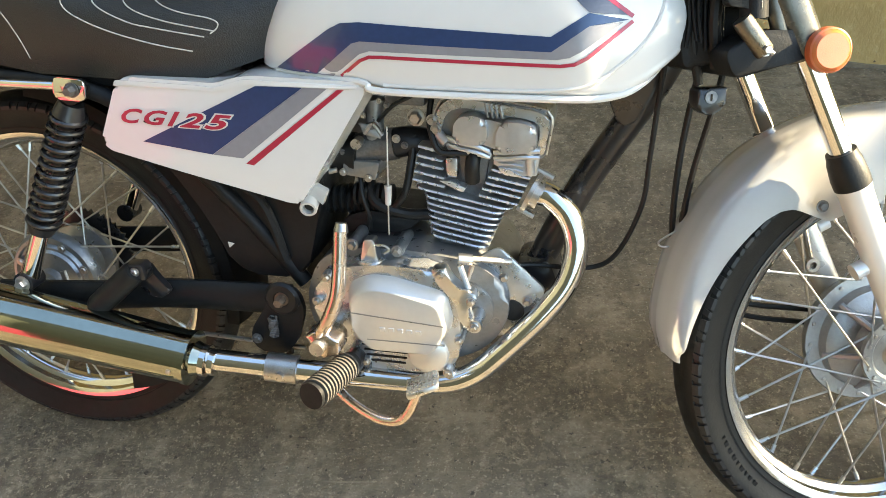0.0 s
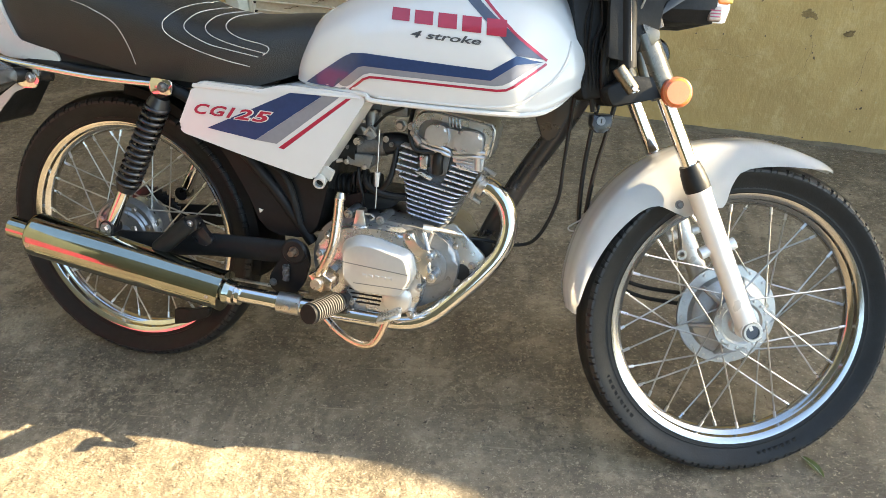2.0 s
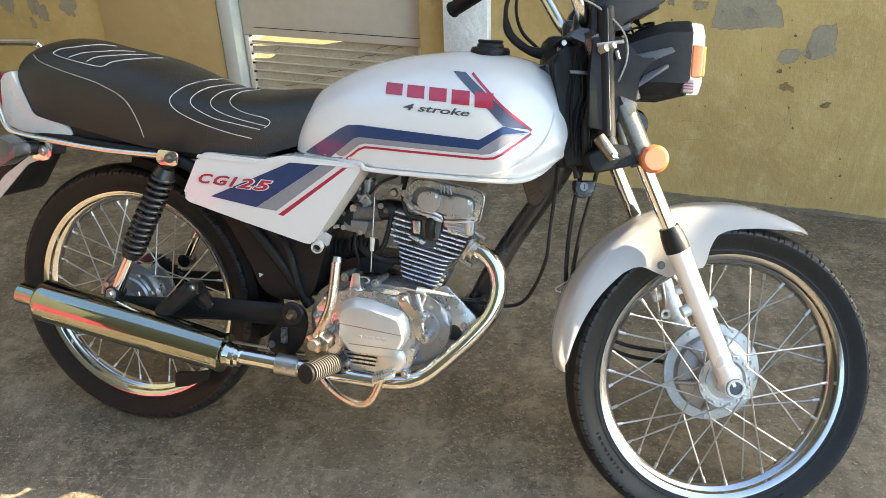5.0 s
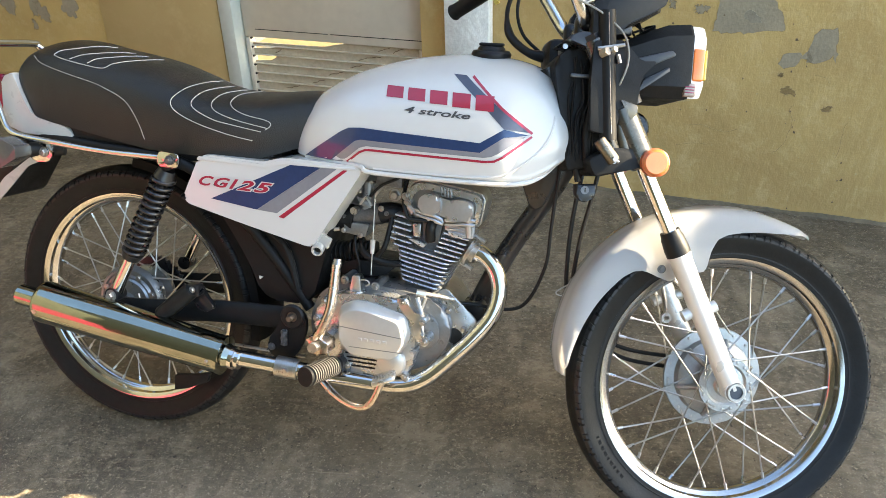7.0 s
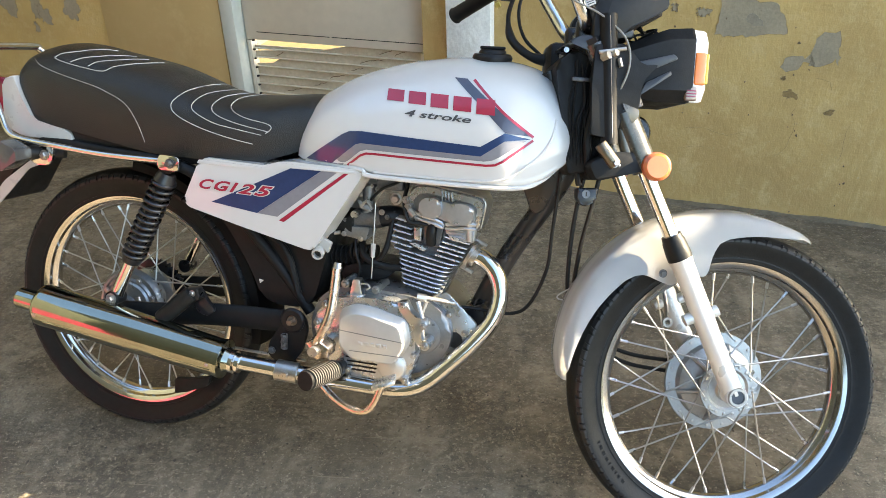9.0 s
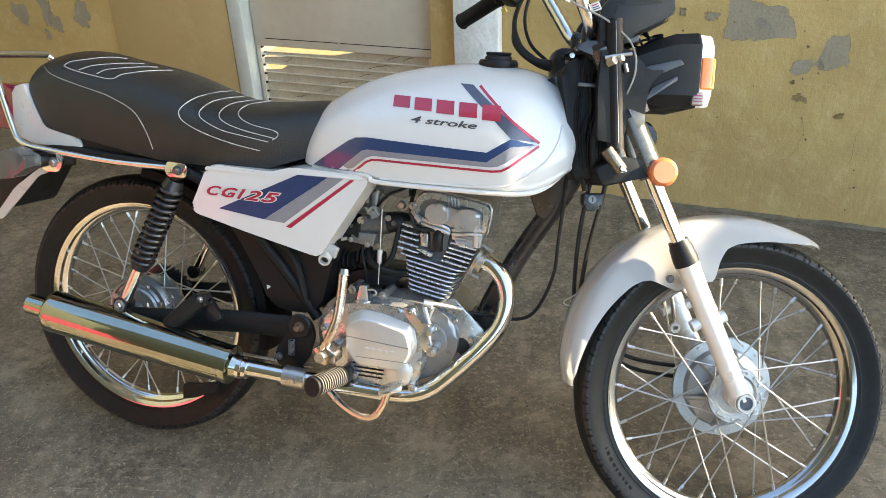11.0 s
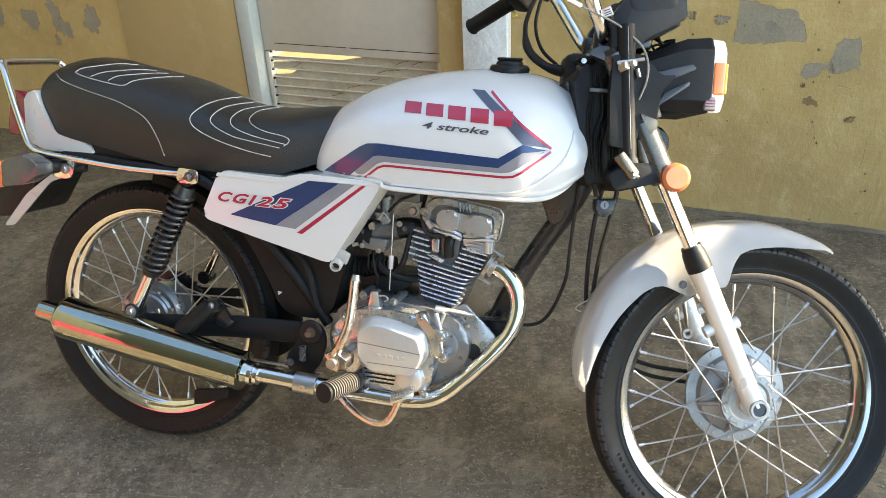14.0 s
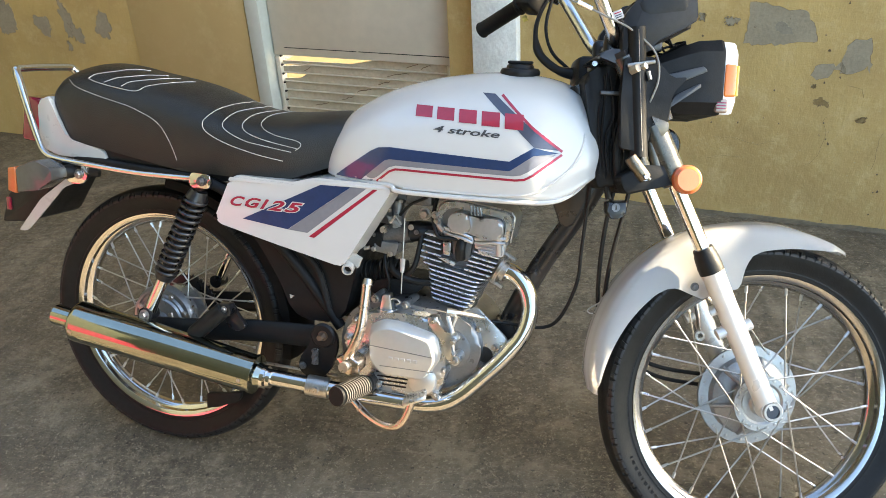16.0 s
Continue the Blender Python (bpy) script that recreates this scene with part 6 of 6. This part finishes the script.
# front mudguard
GUARD_TOP = smooth_table([(62, 0.3225), (75, 0.326), (85, 0.331), (95, 0.335), (105, 0.340), (117, 0.348), (130, 0.353), (146, 0.350), (161, 0.340), (172, 0.331), (179, 0.319)])
GUARD_LOW = [(62, 0.3222), (66, 0.318), (71, 0.308), (78, 0.299), (88, 0.292), (96, 0.287), (100, 0.280), (103, 0.262), (106, 0.235), (108, 0.226), (125, 0.236), (128, 0.255), (131, 0.280), (134, 0.290), (138, 0.296), (151, 0.303), (166, 0.309), (174, 0.3125), (179, 0.3172)]
fender_bm, rings = bmesh.new(), []
for i in range(97):
    ang = 62 + 117 * i / 96
    hi, lo = lerp_table(GUARD_TOP, ang), lerp_table(GUARD_LOW, ang)
    end = min(1, max(0.03, (ang - 62) / 9)) ** 0.55 * min(1, max(0.5, (179 - ang) / 4)) ** 0.4
    c, s = math.cos(radians(ang)), math.sin(radians(ang))
    ring = []
    sh = 0.016 * min(1, 0.25 + (179 - ang) / 16) * min(1, 0.12 + (ang - 62) / 16)
    deep = max(0.003, hi - sh - lo)
    for y, rr in ((-1.04, hi - sh - deep), (-1.04, hi - sh - deep * 0.66), (-1.03, hi - sh - deep * 0.33), (-1.0, hi - sh), (-0.93, hi - sh * 0.44), (-0.78, hi - sh * 0.13), (-0.5, hi + 0.0005), (-0.2, hi + 0.001), (0, hi + 0.0035), (0.2, hi + 0.001), (0.5, hi + 0.0005), (0.78, hi - sh * 0.13), (0.93, hi - sh * 0.44), (1.0, hi - sh), (1.03, hi - sh - deep * 0.33), (1.04, hi - sh - deep * 0.66), (1.04, hi - sh - deep)):
        ring.append(Vector((FRONT[0] + rr * c, y * 0.054 * end, FRONT[2] + rr * s)))
    rings.append(ring)
skin(fender_bm, rings, caps=False, closed=False)
bmesh.ops.solidify(fender_bm, geom=fender_bm.faces[:], thickness=0.0025)
mudguard = front("front_mudguard", fender_bm, WHITE, None, "glossy white front mudguard", sharp=60)

# headlight
HL = [(0.985, 0.055, 0.868, 0.030, 0.03), (1.015, 0.080, 0.868, 0.045, 0.045), (1.06, 0.088, 0.876, 0.058, 0.060), (1.085, 0.090, 0.880, 0.0635, 0.0645), (1.125, 0.091, 0.882, 0.0655, 0.066), (1.130, 0.0895, 0.882, 0.064, 0.0645)]


def octagon(x, w, zc, up, dn, cut=0.16):
    return [Vector((x, y, z)) for y, z in ((-w, zc - dn * (1 - cut * 2)), (-w, zc + up * (1 - cut * 2)), (-w * (1 - cut), zc + up), (w * (1 - cut), zc + up), (w, zc + up * (1 - cut * 2)), (w, zc - dn * (1 - cut * 2)), (w * (1 - cut), zc - dn), (-w * (1 - cut), zc - dn))]


hl_shell = front("headlight", skin(bmesh.new(), [octagon(*h) for h in HL]), MATTE, None, "square black headlight with a clear lens", sharp=20)
front("lens", skin(bmesh.new(), [octagon(x, 0.088 * k, 0.882, 0.063 * k, 0.0635 * k) for x, k in ((1.129, 1.0), (1.148, 0.99), (1.154, 0.95), (1.157, 0.6), (1.158, 0.1))]), CLEAR, hl_shell, "clear glass lens")
front("side_lamp", block((1.131, -0.0915, 0.848), (1.152, -0.080, 0.905), 0.004), AMBER, hl_shell, "small amber side lamp")
front("side_lamp", block((1.131, 0.080, 0.848), (1.152, 0.0915, 0.905), 0.004), AMBER, hl_shell, "small amber side lamp")
front("side_lens", block((1.118, -0.0905, 0.820), (1.140, -0.076, 0.845), 0.004), SMOKED, hl_shell, "small smoked corner lens with red marks")
for z in (0.8265, 0.8315, 0.8365):
    front("lens_mark", block((1.1195, -0.0912, z), (1.137, -0.0895, z + 0.0022), 0.0006), TAILRED, hl_shell)
front("lamp_edge", block((1.1505, -0.0905, 0.850), (1.1560, -0.078, 0.903), 0.002), LAMPYELLOW, hl_shell, "yellow front edge of the side lamp")
for way in (-1, 1):
    front("headlight_ear", prism(rounded([(1.02, 0.852), (1.10, 0.890), (1.092, 0.898), (1.02, 0.878)], 0.004), way * 0.0895, way * 0.0925, 0.001), EARGREY, hl_shell)
    front("headlight_ear", prism(rounded([(1.035, 0.822), (1.09, 0.862), (1.088, 0.869), (1.045, 0.845)], 0.003), way * 0.0895, way * 0.0925, 0.001), EARGREY, hl_shell)
    front("headlight_stay", tube([(0.985, way * 0.098, 0.87), (1.01, way * 0.096, 0.845), (1.03, way * 0.095, 0.80)], 0.014, 10, flat=0.5), BLACK, hl_shell)
front("horn", lathe([(0, -0.02), (0.026, -0.02), (0.031, -0.012), (0.033, 0.0), (0.026, 0.016), (0, 0.018)], 32, None, (1.062, 0.02, 0.765)), BLACK)

# instruments and handlebar
inst_m = Matrix.Translation((1.012, -0.035, 0.985)) @ pose(0, 0, 0, 0, -28, 0)
inst = bmesh.new()
skin(inst, [[Vector((x * k, y * k, z)) for x, y in rounded([(-0.045, -0.07), (0.055, -0.075), (0.055, 0.115), (-0.045, 0.11)], 0.02, 4)] for z, k in ((-0.045, 0.72), (-0.02, 0.92), (0.018, 1.0), (0.030, 1.0), (0.036, 0.95))])
inst.transform(inst_m)
dash = front("instrument_pod", inst, PLASTIC, None, "black instrument pod above the headlight", sharp=25)
glass_ = bmesh.new()
skin(glass_, [[Vector((x * k, y * k, z)) for x, y in rounded([(-0.040, -0.065), (0.050, -0.07), (0.050, 0.11), (-0.040, 0.105)], 0.02, 4)] for z, k in ((0.036, 0.9), (0.0375, 0.89))])
glass_.transform(inst_m)
front("dial_glass", glass_, CLEARDARK, dash)
for way in (-1, 1):
    front("pod_side", prism(rounded([(0.944, 0.973), (0.985, 1.030), (1.066, 1.038), (1.072, 0.973), (1.040, 0.953), (1.006, 0.935), (0.986, 0.912), (0.942, 0.898)], 0.006), way * 0.080, way * 0.104, 0.005), PLASTIC, dash)
front("pod_bracket", block((0.975, -0.05, 0.925), (1.03, 0.06, 0.950), 0.006), BLACK, dash)
for k in range(6):
    rr = random.Random(40 + k)
    pts = [(1.035, -0.055 + 0.02 * k, 0.955)]
    for j in range(3):
        pts.append((1.05 + 0.012 * j + rr.uniform(-0.008, 0.008), -0.05 + 0.02 * k + rr.uniform(-0.015, 0.015), 0.945 - 0.004 * j + rr.uniform(-0.006, 0.008)))
    pts.append((1.045, -0.04 + 0.018 * k, 0.930))
    front("pod_wire", tube(pts, 0.0022, 6), RUBBER, dash)
tag_m = Matrix.Translation((0.932, -0.106, 0.9735)) @ pose(0, 0, 0, 0, -24, 0)
tag = front("warning_tag", block((-0.009, -0.0010, -0.0075), (0.009, 0.0010, 0.0075), 0.0015, m=tag_m), PLASTIC_WHITE, dash, "small white tag with dark and red lines")
front("tag_stem", bar((0.937, -0.104, 0.966), (0.952, -0.100, 0.958), 0.002, 6), BLACK, dash)
for dz, tint in ((0.0035, RED), (-0.0005, DARKTEXT), (-0.004, DARKTEXT)):
    front("tag_line", block((-0.006, -0.0016, dz - 0.0009), (0.006, -0.0008, dz + 0.0009), 0, m=tag_m), tint, dash, smooth=False)
BARS = [(0.945, 0.0, 0.934), (0.943, 0.05, 0.936), (0.932, 0.078, 0.948), (0.905, 0.098, 0.995), (0.880, 0.118, 1.040), (0.862, 0.160, 1.075), (0.845, 0.225, 1.082), (0.818, 0.280, 1.066), (0.735, 0.370, 1.019)]
hb = front("handlebar", tube([(x, -y, z) for x, y, z in BARS[:0:-1]] + BARS, 0.0122, 16), BARCHROME, None, "chrome handlebar")
for way in (-1, 1):
    g0, g1 = Vector((0.812, way * 0.286, 1.0625)), Vector((0.737, way * 0.368, 1.020))
    gw = (g1 - g0).normalized()
    grip = front("grip", turned(g0, gw, [(0, 0.012), (0, 0.0185), (0.004, 0.0195), (0.008, 0.0170), (0.112, 0.0168), (0.116, 0.0185), (0.120, 0.0175), (0.122, 0.010)], 24), RUBBER, hb, "black rubber grip")
    sw = Matrix.Translation((0.832, way * 0.258, 1.072)) @ pose(0, 0, 0, 10, 20, way * 45)
    front("switch_housing", block((-0.028, -0.022, -0.026), (0.028, 0.022, 0.022), 0.008, m=sw), PLASTIC, hb)
    front("switch_button", bar((0.825, way * 0.272, 1.035), (0.818, way * 0.276, 1.031), 0.006, 10), KEYYELLOW, hb)
    front("lever_perch", bar((0.855, way * 0.215, 1.075), (0.885, way * 0.215, 1.065), 0.013, 14), BLACK, hb)
    if way < 0:
        front("control_lever", tube([(0.882, way * 0.218, 1.066), (0.872, way * 0.25, 1.068), (0.832, way * 0.31, 1.056), (0.775, way * 0.385, 1.018), (0.762, way * 0.40, 1.012)], 0.0062, 12, flat=1.3), BLACK, hb)
        front("lever_ball", lathe([(0, -0.009), (0.006, -0.006), (0.009, 0), (0.006, 0.006), (0, 0.009)], 14, None, (0.762, way * 0.40, 1.012)), BLACK, hb)
# left control cable boot that hangs behind the bar
boot = front("cable_boot", tube([(0.862, 0.21, 1.07), (0.842, 0.19, 1.03), (0.830, 0.16, 0.985), (0.836, 0.13, 0.938), (0.868, 0.10, 0.905), (0.905, 0.085, 0.895)], 0.010, 12, radii=[(0, 0.004), (0.45, 0.005), (0.55, 0.009), (0.8, 0.008), (1, 0.013)]), PLASTIC, None, "black cable boot behind the handlebar")
front("cable", tube([(0.868, 0.20, 1.07), (0.852, 0.17, 1.0), (0.862, 0.14, 0.945), (0.895, 0.105, 0.905)], 0.0035, 8), RUBBER, boot)
front("ignition_switch", block((0.895, 0.03, 0.865), (0.95, 0.11, 0.925), 0.012), PLASTIC, boot)
front("wire_clip", block((0.912, 0.020, 0.893), (0.925, 0.028, 0.905), 0.002), PLASTIC_WHITE, boot)

# cables
def cable(name, pts, r, mat, add):
    return add(name, tube(pts, r, 8), mat)


cable("clutch_cable", [(0.95, -0.01, 0.82), (0.935, -0.03, 0.72), (0.929, -0.03, 0.648), (0.924, -0.03, 0.56), (0.919, -0.03, 0.493), (0.891, -0.03, 0.421), (0.853, -0.03, 0.396), (0.779, -0.05, 0.404), (0.735, -0.072, 0.408)], 0.0036, RUBBER, fixed)
cable("brake_cable", [(1.00, 0.0, 0.86), (0.985, -0.02, 0.74), (0.967, -0.03, 0.629), (0.960, -0.03, 0.520), (0.966, -0.02, 0.431), (1.0, 0.02, 0.36), (1.08, 0.06, 0.315), (1.16, 0.075, 0.305), (1.21, 0.07, 0.31)], 0.0042, RUBBER, fixed)
cable("speedometer_cable", [(1.02, 0.0, 0.86), (1.01, -0.02, 0.74), (0.997, -0.03, 0.643), (0.978, -0.03, 0.532), (0.975, -0.02, 0.432), (1.005, 0.03, 0.345), (1.08, 0.07, 0.29), (1.18, 0.08, 0.28)], 0.0042, RUBBER, fixed)
cable("wire_loop", [(0.985, -0.035, 0.452), (0.955, -0.04, 0.441), (0.945, -0.04, 0.447), (0.965, -0.035, 0.462), (0.985, -0.03, 0.475)], 0.0014, STEEL, fixed)
throttle = front("throttle_cable", tube([(0.82, -0.15, 1.03), (0.845, -0.118, 0.995), (0.868, -0.114, 0.986), (0.911, -0.114, 0.968), (0.946, -0.114, 0.954), (0.972, -0.115, 0.937), (0.995, -0.117, 0.916), (1.005, -0.119, 0.890), (1.005, -0.118, 0.861), (0.996, -0.112, 0.83), (0.99, -0.09, 0.80)], 0.0018, 8), CABLEGREY)
front("cable_ferrule", bar((0.860, -0.114, 0.9895), (0.885, -0.114, 0.979), 0.0048, 10), CHROME, throttle)
front("wiring", tube([(0.985, -0.05, 0.86), (0.965, -0.065, 0.80), (0.955, -0.07, 0.74), (0.965, -0.06, 0.68)], 0.008, 10), RUBBER)
front("wiring", tube([(0.97, -0.03, 0.88), (0.945, -0.06, 0.80), (0.935, -0.06, 0.72), (0.95, -0.05, 0.66)], 0.0055, 10), RUBBER)
front("head_shroud", prism(rounded([(0.925, 0.675), (0.99, 0.69), (1.015, 0.80), (1.005, 0.88), (0.92, 0.90), (0.89, 0.87), (0.91, 0.76)], 0.012), -0.062, 0.062, 0.008), MATTE)
wr = random.Random(12)
for k in range(7):
    x0 = 0.925 + 0.007 * k
    pts = [(x0 + wr.uniform(-0.006, 0.006), -0.066 - 0.003 * (k % 3), 0.885 - 0.035 * j - wr.uniform(0, 0.012)) for j in range(6)]
    front("wire", tube(pts, 0.0020, 6), MATTE)
# small polished stud added as a light glint among the wires
for x, z, r in ((0.905, 0.895, 0.0035),):
    front("wire_glint", bolt((x, -0.070, z), r, 0.004, -1), POLISHED)
front("wire_strap", block((0.918, -0.075, 0.842), (0.960, -0.068, 0.849), 0.002), DARKALLOY)
axle_arm = front("brake_torque_arm", tube([(1.160, 0.02, 0.407), (1.165, 0.05, 0.44), (1.158, 0.06, 0.48)], 0.004, 8), STEEL)
front("torque_eye", lathe([(0.005, -0.004), (0.010, -0.004), (0.010, 0.004), (0.005, 0.004)], 20, None, (1.160, 0.018, 0.407), closed=True), STEEL, axle_arm)
